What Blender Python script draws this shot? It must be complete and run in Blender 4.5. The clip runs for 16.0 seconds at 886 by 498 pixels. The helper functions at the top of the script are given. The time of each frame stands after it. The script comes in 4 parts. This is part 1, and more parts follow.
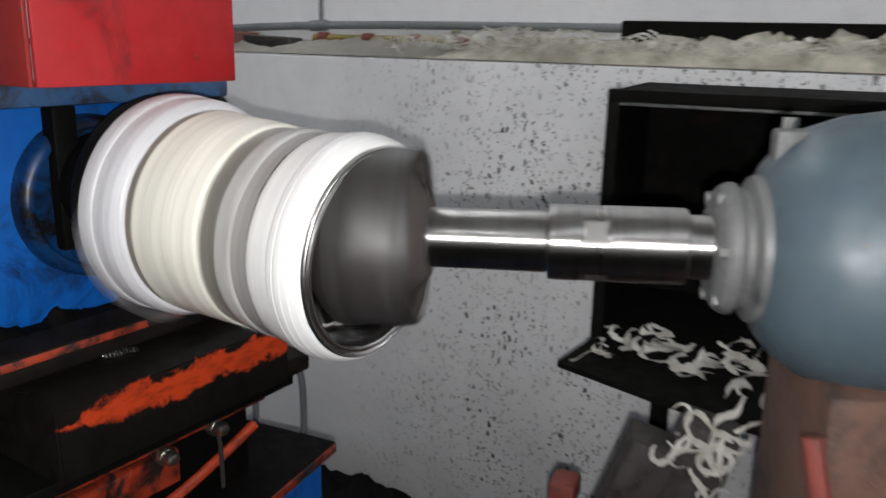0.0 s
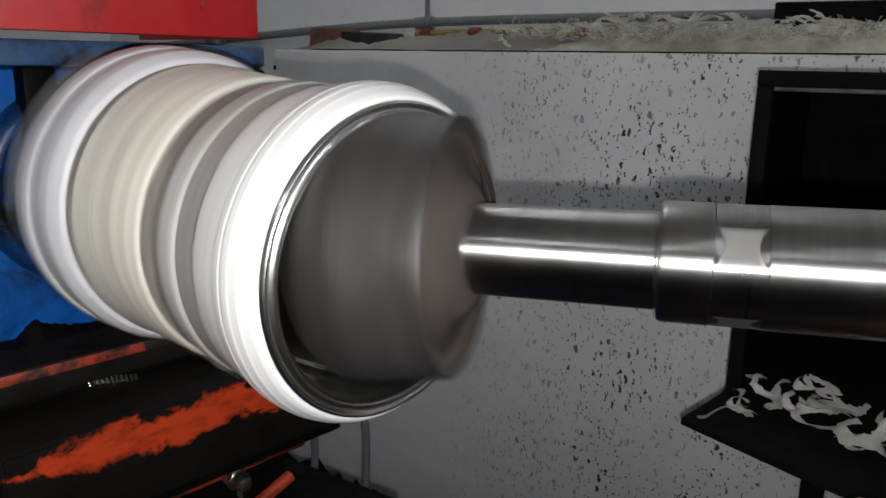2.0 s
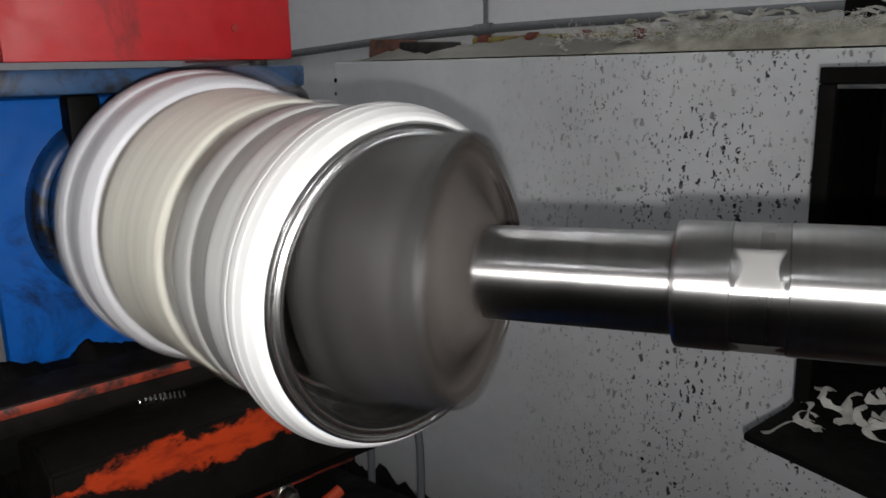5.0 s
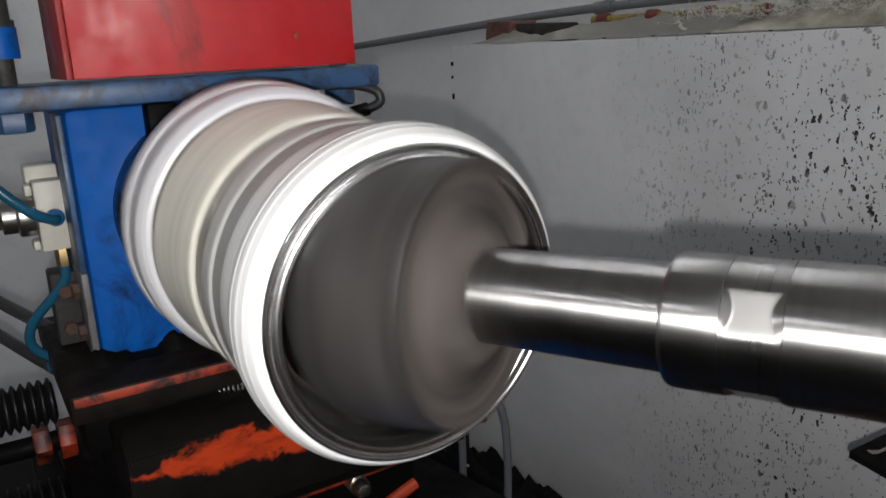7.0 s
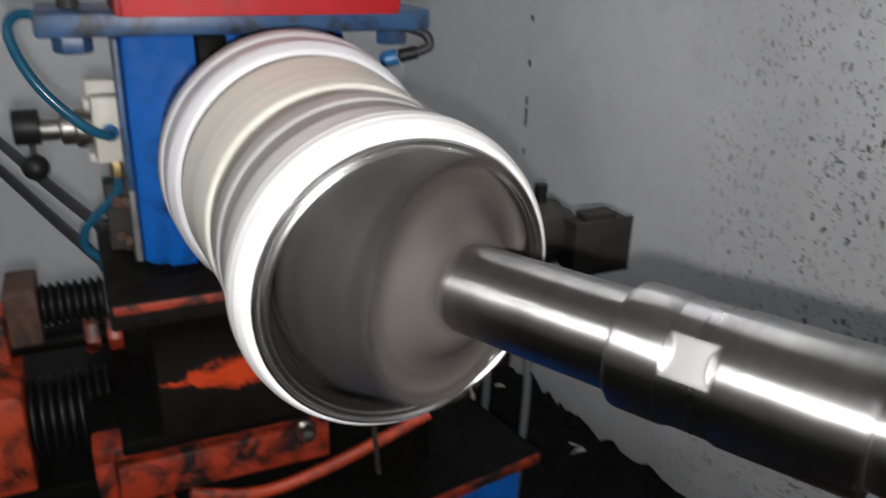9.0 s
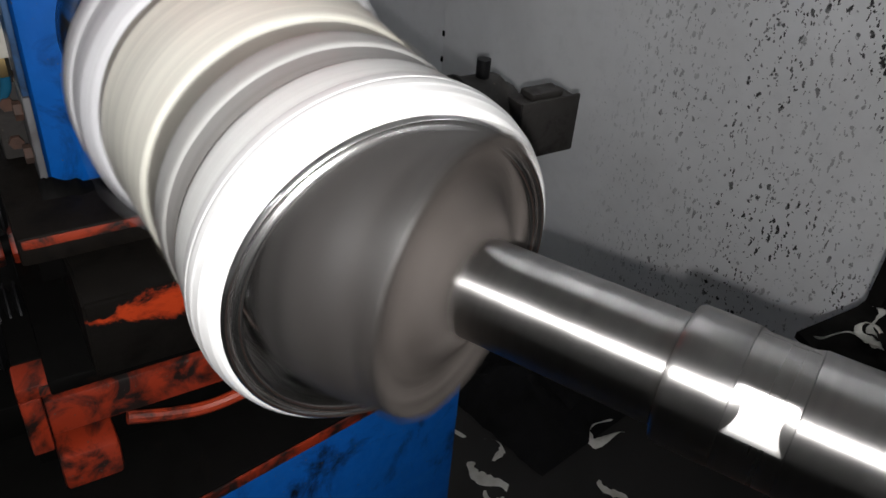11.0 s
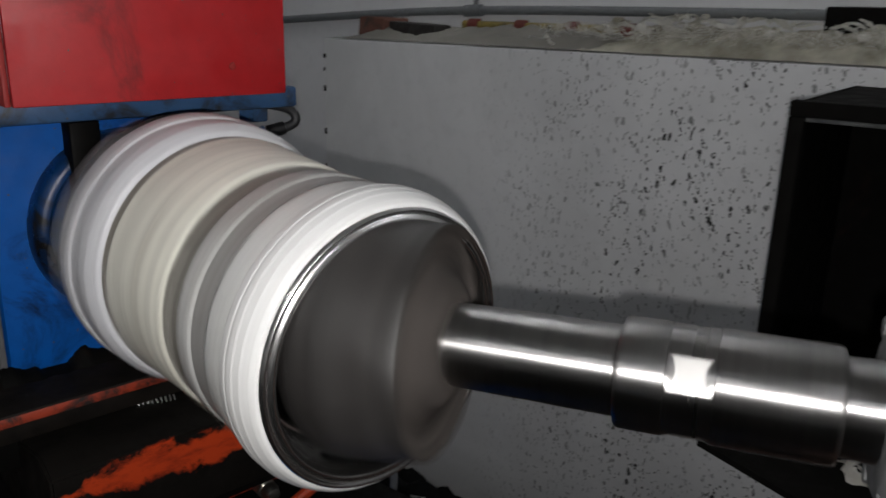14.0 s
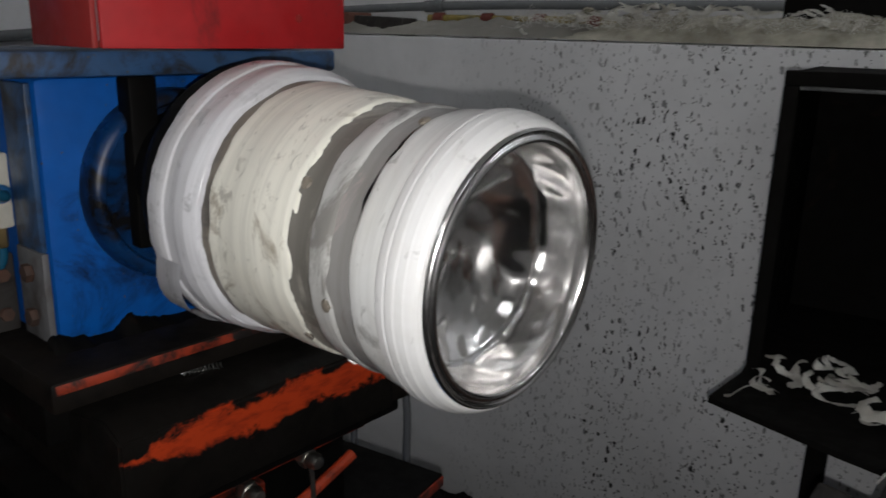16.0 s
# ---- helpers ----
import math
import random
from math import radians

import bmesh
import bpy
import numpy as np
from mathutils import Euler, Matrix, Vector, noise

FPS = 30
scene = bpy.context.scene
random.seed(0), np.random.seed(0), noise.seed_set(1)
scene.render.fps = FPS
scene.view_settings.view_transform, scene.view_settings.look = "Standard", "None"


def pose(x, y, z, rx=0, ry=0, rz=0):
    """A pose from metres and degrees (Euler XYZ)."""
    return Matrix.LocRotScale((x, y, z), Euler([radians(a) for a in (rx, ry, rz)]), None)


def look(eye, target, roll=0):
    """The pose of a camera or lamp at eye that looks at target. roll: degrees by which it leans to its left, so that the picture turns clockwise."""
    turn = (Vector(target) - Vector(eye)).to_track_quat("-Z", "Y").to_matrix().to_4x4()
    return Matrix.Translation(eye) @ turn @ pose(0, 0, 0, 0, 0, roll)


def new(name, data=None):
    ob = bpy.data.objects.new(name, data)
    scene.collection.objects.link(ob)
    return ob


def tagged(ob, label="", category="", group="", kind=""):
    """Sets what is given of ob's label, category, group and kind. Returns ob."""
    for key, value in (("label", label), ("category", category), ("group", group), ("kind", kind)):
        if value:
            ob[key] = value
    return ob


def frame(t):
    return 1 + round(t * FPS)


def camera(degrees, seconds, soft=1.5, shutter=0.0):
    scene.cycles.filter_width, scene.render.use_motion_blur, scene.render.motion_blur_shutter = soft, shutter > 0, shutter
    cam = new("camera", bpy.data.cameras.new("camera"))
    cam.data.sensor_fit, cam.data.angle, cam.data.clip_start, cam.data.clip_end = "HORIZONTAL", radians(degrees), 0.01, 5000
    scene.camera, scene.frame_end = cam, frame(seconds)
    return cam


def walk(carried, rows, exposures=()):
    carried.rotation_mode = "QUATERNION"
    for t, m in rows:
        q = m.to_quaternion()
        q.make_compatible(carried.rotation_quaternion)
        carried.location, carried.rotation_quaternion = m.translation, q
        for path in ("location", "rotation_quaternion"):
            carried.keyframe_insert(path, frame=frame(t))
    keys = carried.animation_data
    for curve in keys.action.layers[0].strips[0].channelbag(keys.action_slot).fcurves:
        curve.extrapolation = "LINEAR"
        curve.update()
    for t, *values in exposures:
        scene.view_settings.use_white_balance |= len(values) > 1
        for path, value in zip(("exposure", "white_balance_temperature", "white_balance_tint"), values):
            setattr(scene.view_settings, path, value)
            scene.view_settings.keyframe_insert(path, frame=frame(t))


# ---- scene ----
cam = camera(58.2, 16.0, shutter=0.8)
PATH = [
    (0, (0.016, 0.019, 1.365), (-0.74, 1.799, 0.855), 1.4),
    (0.5, (-0.008, 0.147, 1.34), (-0.911, 1.856, 0.827), 1.6),
    (1, (-0.027, 0.238, 1.305), (-1.03, 1.893, 0.8), 0.7),
    (1.5, (-0.041, 0.277, 1.291), (-1.059, 1.927, 0.802), 1.1),
    (2, (-0.043, 0.281, 1.288), (-1.088, 1.923, 0.83), 1.0),
    (2.5, (-0.051, 0.286, 1.286), (-1.127, 1.908, 0.827), 0.3),
    (3, (-0.053, 0.285, 1.291), (-1.173, 1.883, 0.854), -0.6),
    (3.5, (-0.051, 0.287, 1.291), (-1.186, 1.873, 0.848), -1.1),
    (3.7, (-0.055, 0.291, 1.29), (-1.189, 1.879, 0.849), -1.1),
    (5.8, (0.005, 0.34, 1.3), (-1.318, 1.767, 0.839), -1.8),
    (6, (0.007, 0.349, 1.297), (-1.355, 1.738, 0.832), -2.0),
    (6.5, (0.022, 0.369, 1.302), (-1.418, 1.671, 0.822), -2.6),
    (7, (0.034, 0.385, 1.322), (-1.423, 1.661, 0.822), -2.9),
    (7.5, (0.04, 0.394, 1.336), (-1.436, 1.644, 0.828), -2.3),
    (8, (0.074, 0.417, 1.334), (-1.512, 1.497, 0.768), -1.5),
    (8.5, (0.086, 0.428, 1.35), (-1.511, 1.48, 0.762), -1.4),
    (9, (0.072, 0.428, 1.383), (-1.437, 1.499, 0.652), 1.7),
    (9.5, (0.01, 0.425, 1.416), (-1.29, 1.583, 0.444), 5.6),
    (9.7, (-0.034, 0.435, 1.436), (-1.222, 1.586, 0.361), 5.4),
    (11.8, (-0.058, 0.45, 1.438), (-1.238, 1.599, 0.325), 4.8),
    (12, (-0.059, 0.443, 1.437), (-1.255, 1.606, 0.352), 4.7),
    (12.5, (-0.048, 0.422, 1.42), (-1.314, 1.644, 0.482), 4.5),
    (13, (-0.057, 0.412, 1.409), (-1.298, 1.731, 0.574), 4.4),
    (13.5, (-0.011, 0.374, 1.408), (-1.228, 1.805, 0.72), 1.7),
    (14, (0.002, 0.293, 1.393), (-1.145, 1.829, 0.821), 1.4),
    (14.5, (-0.036, 0.273, 1.379), (-1.053, 1.897, 0.805), 1.4),
    (15, (-0.074, 0.219, 1.355), (-1.019, 1.9, 0.825), 0.2),
    (15.5, (-0.096, 0.172, 1.341), (-1.015, 1.868, 0.815), 1.4),
    (16, (-0.108, 0.180, 1.328), (-1.085, 1.845, 0.799), 1.5),
]
walk(cam, [(t, look(eye, target, roll)) for t, eye, target, roll in PATH],
     exposures=((0.0, 0.88), (0.5, 0.52), (1.5, 0.08), (3.5, -0.2), (6.0, 0.05), (7.0, 0.14), (8.5, 0.5), (9.5, 0.45), (12.5, -0.15), (13.4, -0.2), (14.0, -0.4), (14.5, -0.05), (15.0, 0.0), (15.5, -0.46), (16.0, -0.5)))

# the torch that the filming phone carries: rides just under the lens
TORCH_ROWS = [(t, look(eye, target, roll) @ pose(0.002, -0.022, 0.012)) for t, eye, target, roll in PATH]

# ---- world and exposure ----
world = bpy.data.worlds.new("world")
scene.world = world
world.use_nodes = True
world.node_tree.nodes["Background"].inputs["Color"].default_value = (0.75, 0.8, 0.9, 1)
world.node_tree.nodes["Background"].inputs["Strength"].default_value = 0.006
TORCH_POWER = 29000.0
FILL_POWER = 34.0

# ---- frames of reference ----
# head: swivelled ten degrees, x runs along the chuck's axis towards the mouth of the pot
MOUTH = Vector((-0.342, 0.694, 1.158))
HEAD = Matrix.Translation((-0.342, 0.694, 0.0)) @ pose(0, 0, 0, 0, 0, -10)
CHUCK = Matrix.Translation(MOUTH) @ pose(0, 0, 0, 0, 2.5, -10)
# tool: x runs along the shaft away from the pot, origin at the back of the wheel
TOOL_DIR = pose(0, 0, 0, 0, -1.13, 15.22)
TOOL_END = Vector((-0.1, 0.7682, 1.1755)) + TOOL_DIR @ Vector((-0.207, 0, 0))


# ---- materials ----
def mat(name, colour, rough=0.6, metal=0.0, spec=0.5):
    m = bpy.data.materials.new(name)
    m.use_nodes = True
    b = m.node_tree.nodes["Principled BSDF"]
    b.inputs["Base Color"].default_value = (*colour, 1)
    b.inputs["Roughness"].default_value = rough
    b.inputs["Metallic"].default_value = metal
    b.inputs["Specular IOR Level"].default_value = spec
    return m


def coords(m, scale=(1, 1, 1)):
    nt = m.node_tree
    tc, mp = nt.nodes.new("ShaderNodeTexCoord"), nt.nodes.new("ShaderNodeMapping")
    mp.inputs["Scale"].default_value = scale
    nt.links.new(tc.outputs["Object"], mp.inputs["Vector"])
    return mp.outputs["Vector"]


def noisy(m, vec, scale, detail=5, rough=0.6, distort=0.0):
    n = m.node_tree.nodes.new("ShaderNodeTexNoise")
    n.inputs["Scale"].default_value, n.inputs["Detail"].default_value = scale, detail
    n.inputs["Roughness"].default_value, n.inputs["Distortion"].default_value = rough, distort
    m.node_tree.links.new(vec, n.inputs["Vector"])
    return n.outputs["Fac"]


def ramp(m, fac, stops):
    r = m.node_tree.nodes.new("ShaderNodeValToRGB")
    e = r.color_ramp.elements
    while len(e) < len(stops):
        e.new(0.5)
    for el, (pos, c) in zip(e, stops):
        el.position = pos
        el.color = (*c, 1) if len(c) == 3 else c
    m.node_tree.links.new(fac, r.inputs["Fac"])
    return r.outputs["Color"]


def grey(*stops):
    return [(p, (v, v, v)) for p, v in stops]


def mix(m, fac, a, b):
    n = m.node_tree.nodes.new("ShaderNodeMix")
    n.data_type = "RGBA"
    for sock, val in ((n.inputs[0], fac), (n.inputs[6], a), (n.inputs[7], b)):
        if isinstance(val, tuple):
            sock.default_value = (*val, 1)
        elif isinstance(val, (int, float)):
            sock.default_value = val
        else:
            m.node_tree.links.new(val, sock)
    return n.outputs[2]


def put(m, socket, value):
    m.node_tree.links.new(value, m.node_tree.nodes["Principled BSDF"].inputs[socket])


def bump(m, height, strength=0.3, dist=0.002):
    b = m.node_tree.nodes.new("ShaderNodeBump")
    b.inputs["Strength"].default_value, b.inputs["Distance"].default_value = strength, dist
    m.node_tree.links.new(height, b.inputs["Height"])
    m.node_tree.links.new(b.outputs["Normal"], m.node_tree.nodes["Principled BSDF"].inputs["Normal"])


def painted(name, colour, dirt=(0.02, 0.018, 0.016), amount=0.5, scale=14, rough=0.45, fleck=True, spec=0.5):
    """Oily shop paint: dirt in broad stains, chips at a small scale."""
    m = mat(name, colour, rough, 0.0, spec)
    v = coords(m)
    stain = ramp(m, noisy(m, v, scale, 6, 0.65, 0.6), grey((amount, 0.0), (min(amount + 0.16, 1), 1.0)))
    tone = mix(m, noisy(m, v, 55, 3), tuple(c * 0.8 for c in colour), tuple(min(c * 1.15, 1) for c in colour))
    base = mix(m, stain, tone, dirt)
    if fleck:
        chips = ramp(m, noisy(m, v, 160, 2), grey((0.70, 0.0), (0.74, 1.0)))
        base = mix(m, chips, base, (0.09, 0.07, 0.06))
    put(m, "Base Color", base)
    put(m, "Roughness", ramp(m, noisy(m, v, 30, 4), grey((0.3, rough - 0.12), (0.7, rough + 0.2))))
    bump(m, noisy(m, v, 90, 4), 0.25, 0.001)
    return m


def plaster(name, colour, speck=0.0, stain=0.25):
    m = mat(name, colour, 0.85, 0, 0.25)
    v = coords(m)
    broad = noisy(m, v, 1.6, 5, 0.6, 0.5)
    tone = mix(m, ramp(m, broad, grey((0.35, 0.0), (0.75, 1.0))), colour, tuple(c * (1 - stain) for c in colour))
    tone = mix(m, ramp(m, noisy(m, v, 26, 6, 0.7), grey((0.5, 0.0), (0.8, 0.35))), tone, tuple(c * 0.72 for c in colour))
    if speck:
        stretched = coords(m, (1.0, 1.0, 0.55))
        nt = m.node_tree
        wob = nt.nodes.new("ShaderNodeTexNoise")
        wob.inputs["Scale"].default_value, wob.inputs["Detail"].default_value = 70, 3
        nt.links.new(v, wob.inputs["Vector"])
        shift = nt.nodes.new("ShaderNodeVectorMath")
        shift.operation = "MULTIPLY_ADD"
        shift.inputs[1].default_value = (0.016, 0.016, 0.022)
        nt.links.new(wob.outputs["Color"], shift.inputs[0])
        nt.links.new(stretched, shift.inputs[2])
        stretched = shift.outputs["Vector"]
        for scale, cut, dens in ((125, 0.23, 0.62), (62, 0.21, 0.42), (34, 0.13, 0.26)):
            vo = m.node_tree.nodes.new("ShaderNodeTexVoronoi")
            vo.inputs["Scale"].default_value = scale
            m.node_tree.links.new(stretched, vo.inputs["Vector"])
            dot = ramp(m, vo.outputs["Distance"], grey((cut, 1.0), (cut + 0.07, 0.0)))
            sep = m.node_tree.nodes.new("ShaderNodeSeparateColor")
            m.node_tree.links.new(vo.outputs["Color"], sep.inputs["Color"])
            some = ramp(m, sep.outputs["Red"], grey((dens, 1.0), (dens + 0.02, 0.0)))
            area = ramp(m, noisy(m, v, 5.5, 4), grey((0.44, 0.0), (0.56, 1.0)))
            # thrown grease thins out towards the far end of the parapet
            pos = m.node_tree.nodes.new("ShaderNodeSeparateXYZ")
            tc = m.node_tree.nodes.new("ShaderNodeTexCoord")
            m.node_tree.links.new(tc.outputs["Object"], pos.inputs[0])
            span = m.node_tree.nodes.new("ShaderNodeMapRange")
            for key, val in (("From Min", -1.15), ("From Max", -0.75), ("To Min", 0.0), ("To Max", 1.0)):
                span.inputs[key].default_value = val
            m.node_tree.links.new(pos.outputs["X"], span.inputs["Value"])
            f = mix(m, dot, (0, 0, 0), some)
            f = mix(m, f, (0, 0, 0), mix(m, area, (0.42, 0.42, 0.42), (0.95, 0.95, 0.95)))
            f = mix(m, f, (0, 0, 0), span.outputs["Result"])
            tone = mix(m, f, tone, (0.007, 0.006, 0.006))
    put(m, "Base Color", tone)
    bump(m, noisy(m, v, 45, 6, 0.7), 0.35, 0.003)
    return m


def turned_steel(name, colour, rough, ring=420.0, wear=0.12, spin_axis=0):
    """Lathe-turned steel: fine rings round the axis and faint heat bands."""
    m = mat(name, colour, rough, 1.0)
    s = [1.0, 1.0, 1.0]
    for i in range(3):
        if i != spin_axis:
            s[i] = 0.02
    v = coords(m, tuple(s))
    rings = noisy(m, v, ring, 2, 0.6)
    bands = noisy(m, v, 38, 3, 0.6)
    put(m, "Base Color", mix(m, ramp(m, bands, grey((0.35, 0.0), (0.7, 1.0))), colour, tuple(c * (1 - wear * 2.2) for c in colour)))
    put(m, "Roughness", ramp(m, bands, grey((0.3, rough), (0.7, rough + wear))))
    bump(m, rings, 0.06, 0.0005)
    return m


M_WALL = plaster("limewashed_parapet", (0.83, 0.83, 0.84), 1.0)
M_WHITE = plaster("white_plaster", (0.87, 0.87, 0.89), 0.0, 0.10)
M_ROOM = plaster("dull_plaster", (0.58, 0.57, 0.55), 0.0, 0.3)
M_FLOOR = plaster("oily_concrete", (0.018, 0.017, 0.016), 0.0, 0.6)
M_LEDGE = plaster("dusty_ledge", (0.30, 0.285, 0.255), 0.0, 0.5)
M_RED = painted("red_paint", (0.36, 0.010, 0.013), (0.06, 0.008, 0.008), 0.58, 9, 0.5)
M_DARKRED = painted("dark_red_paint", (0.25, 0.016, 0.014), (0.03, 0.01, 0.01), 0.6, 9, 0.5)
M_BLUE = painted("blue_paint", (0.002, 0.092, 0.39), (0.004, 0.007, 0.016), 0.535, 10, 0.55, True, 0.2)
M_BLUEGREY = painted("worn_blue_paint", (0.035, 0.090, 0.20), (0.022, 0.022, 0.026), 0.47, 22, 0.4)
M_EDGE = painted("bare_worn_steel", (0.13, 0.13, 0.135), (0.05, 0.040, 0.033), 0.52, 14, 0.5)
M_BLUEDIRTY = painted("greasy_dark_blue_paint", (0.004, 0.035, 0.12), (0.006, 0.006, 0.007), 0.44, 26, 0.3, True, 0.5)
M_ORANGE = painted("greasy_orange_paint", (0.42, 0.046, 0.013), (0.010, 0.008, 0.007), 0.46, 17, 0.5)
M_STRIPE = painted("chipped_orange_stripe", (0.34, 0.040, 0.014), (0.010, 0.008, 0.007), 0.42, 34, 0.5)
M_ORANGECLEAN = painted("orange_paint", (0.32, 0.032, 0.010), (0.010, 0.007, 0.006), 0.43, 20, 0.45)
M_GREASE = painted("black_grease", (0.003, 0.0028, 0.0026), (0.013, 0.008, 0.006), 0.62, 20, 0.6, False, 0.08)
M_OILIRON = painted("oily_brown_iron", (0.0095, 0.0075, 0.0062), (0.003, 0.0026, 0.0023), 0.50, 15, 0.6, False, 0.12)
M_IRON = painted("dark_iron", (0.036, 0.033, 0.031), (0.012, 0.009, 0.008), 0.5, 24, 0.6, True, 0.3)
M_RUST = painted("rusty_iron", (0.085, 0.042, 0.028), (0.022, 0.016, 0.013), 0.5, 12, 0.75)
M_SOOT = painted("sooty_steel", (0.006, 0.0055, 0.005), (0.022, 0.012, 0.009), 0.62, 10, 0.8, False, 0.08)
M_HOUSE = painted("grey_enamel", (0.055, 0.080, 0.097), (0.03, 0.035, 0.04), 0.60, 6, 0.42)
M_HOUSEWORN = painted("worn_grey_enamel", (0.105, 0.108, 0.108), (0.04, 0.042, 0.043), 0.5, 18, 0.5)
def brushed(m, amount):
    """Stretches the highlight across rings that run round the x axis."""
    b = m.node_tree.nodes["Principled BSDF"]
    tang = m.node_tree.nodes.new("ShaderNodeTangent")
    tang.direction_type, tang.axis = "RADIAL", "X"
    m.node_tree.links.new(tang.outputs["Tangent"], b.inputs["Tangent"])
    b.inputs["Anisotropic"].default_value = amount
    b.inputs["Anisotropic Rotation"].default_value = 0.25
    return m


M_SHAFT = turned_steel("turned_steel", (0.44, 0.43, 0.42), 0.24, 420.0, 0.13)
M_FLAT = mat("milled_steel", (0.24, 0.236, 0.23), 0.46, 1.0)
brushed(M_SHAFT, 0.9)
M_BOWL = brushed(turned_steel("polished_bowl_steel", (0.97, 0.96, 0.95), 0.165, 90, 0.02), 0.8)
M_RIM = turned_steel("rolled_rim_steel", (0.86, 0.85, 0.84), 0.20, 700, 0.04)
M_BRIGHT = mat("bright_steel", (0.6, 0.6, 0.58), 0.25, 1.0)
M_RUBBER = mat("black_rubber", (0.008, 0.008, 0.009), 0.5, 0.0, 0.3)
M_CABLE = mat("black_cable", (0.02, 0.02, 0.022), 0.5)
M_HOSE = mat("blue_air_hose", (0.012, 0.085, 0.15), 0.22)
M_TEAL = mat("blue_fitting", (0.02, 0.12, 0.30), 0.35)
M_GREYHOSE = mat("grey_hose", (0.10, 0.105, 0.115), 0.5)
M_BRASS = mat("dull_brass", (0.45, 0.33, 0.16), 0.4, 1.0)
M_VALVE = painted("cream_valve_body", (0.58, 0.56, 0.49), (0.25, 0.22, 0.18), 0.66, 25, 0.45)
M_NICKEL = mat("nickel_cylinder", (0.55, 0.54, 0.50), 0.32, 1.0)
M_PIPE = painted("grey_conduit", (0.17, 0.18, 0.19), (0.42, 0.42, 0.42), 0.62, 30, 0.55)
M_YELLOW = painted("yellow_strip", (0.26, 0.20, 0.05), (0.07, 0.06, 0.04), 0.50, 30, 0.6)
M_CLIPRED = painted("red_clip", (0.14, 0.028, 0.02), (0.05, 0.025, 0.02), 0.55, 30, 0.6)
M_BRICK = painted("dirty_brick", (0.17, 0.075, 0.055), (0.05, 0.045, 0.04), 0.5, 20, 0.9)
M_LINT = mat("polishing_lint", (0.62, 0.60, 0.54), 0.95)
put(M_LINT, "Base Color", ramp(M_LINT, noisy(M_LINT, coords(M_LINT), 22, 5), [(0.3, (0.50, 0.48, 0.43)), (0.65, (0.82, 0.81, 0.77))]))
M_FLUFF = mat("grey_fluff", (0.34, 0.31, 0.24), 1.0)
put(M_FLUFF, "Base Color", ramp(M_FLUFF, noisy(M_FLUFF, coords(M_FLUFF), 14, 6), [(0.3, (0.17, 0.158, 0.12)), (0.7, (0.58, 0.55, 0.46))]))
M_CLOTH = painted("black_rag", (0.007, 0.007, 0.0075), (0.003, 0.003, 0.003), 0.5, 12, 0.9, False, 0.1)


def worn_slide():
    """Black grease with one broad streak of orange paint left on the front face."""
    m = painted("greasy_slide_with_orange_streak", (0.0075, 0.0064, 0.0055), (0.003, 0.0027, 0.0024), 0.50, 16, 0.6, False, 0.12)
    nt = m.node_tree
    old = nt.nodes["Principled BSDF"].inputs["Base Color"].links[0].from_socket

    def calc(op, a, b=None):
        n = nt.nodes.new("ShaderNodeMath")
        n.operation = op
        for s, v in zip(n.inputs, (a, b)):
            if v is None:
                continue
            if isinstance(v, (int, float)):
                s.default_value = v
            else:
                nt.links.new(v, s)
        return n.outputs[0]

    xyz, tc = nt.nodes.new("ShaderNodeSeparateXYZ"), nt.nodes.new("ShaderNodeTexCoord")
    nt.links.new(tc.outputs["Object"], xyz.inputs[0])
    streak = noisy(m, coords(m, (1, 0.75, 1.1)), 30, 8, 0.68, 0.4)
    d = calc("DIVIDE", calc("ABSOLUTE", calc("SUBTRACT", xyz.outputs["Z"], 0.915)), 0.026)
    d = calc("ADD", d, calc("MULTIPLY", calc("SUBTRACT", streak, 0.5), 2.2))
    d = calc("ADD", d, calc("MULTIPLY", calc("MAXIMUM", calc("SUBTRACT", -0.060, xyz.outputs["Y"]), 0.0), 9.0))
    d = calc("ADD", d, calc("MULTIPLY", calc("MAXIMUM", calc("SUBTRACT", -0.356, xyz.outputs["X"]), 0.0), 60.0))
    paint = ramp(m, d, grey((0.55, 1.0), (0.80, 0.0)))
    tone = ramp(m, noisy(m, coords(m, (1, 0.4, 1.4)), 60, 5, 0.7), [(0.30, (0.20, 0.020, 0.008)), (0.52, (0.48, 0.048, 0.011))])
    put(m, "Base Color", mix(m, paint, old, tone))
    return m


M_SLIDE = worn_slide()


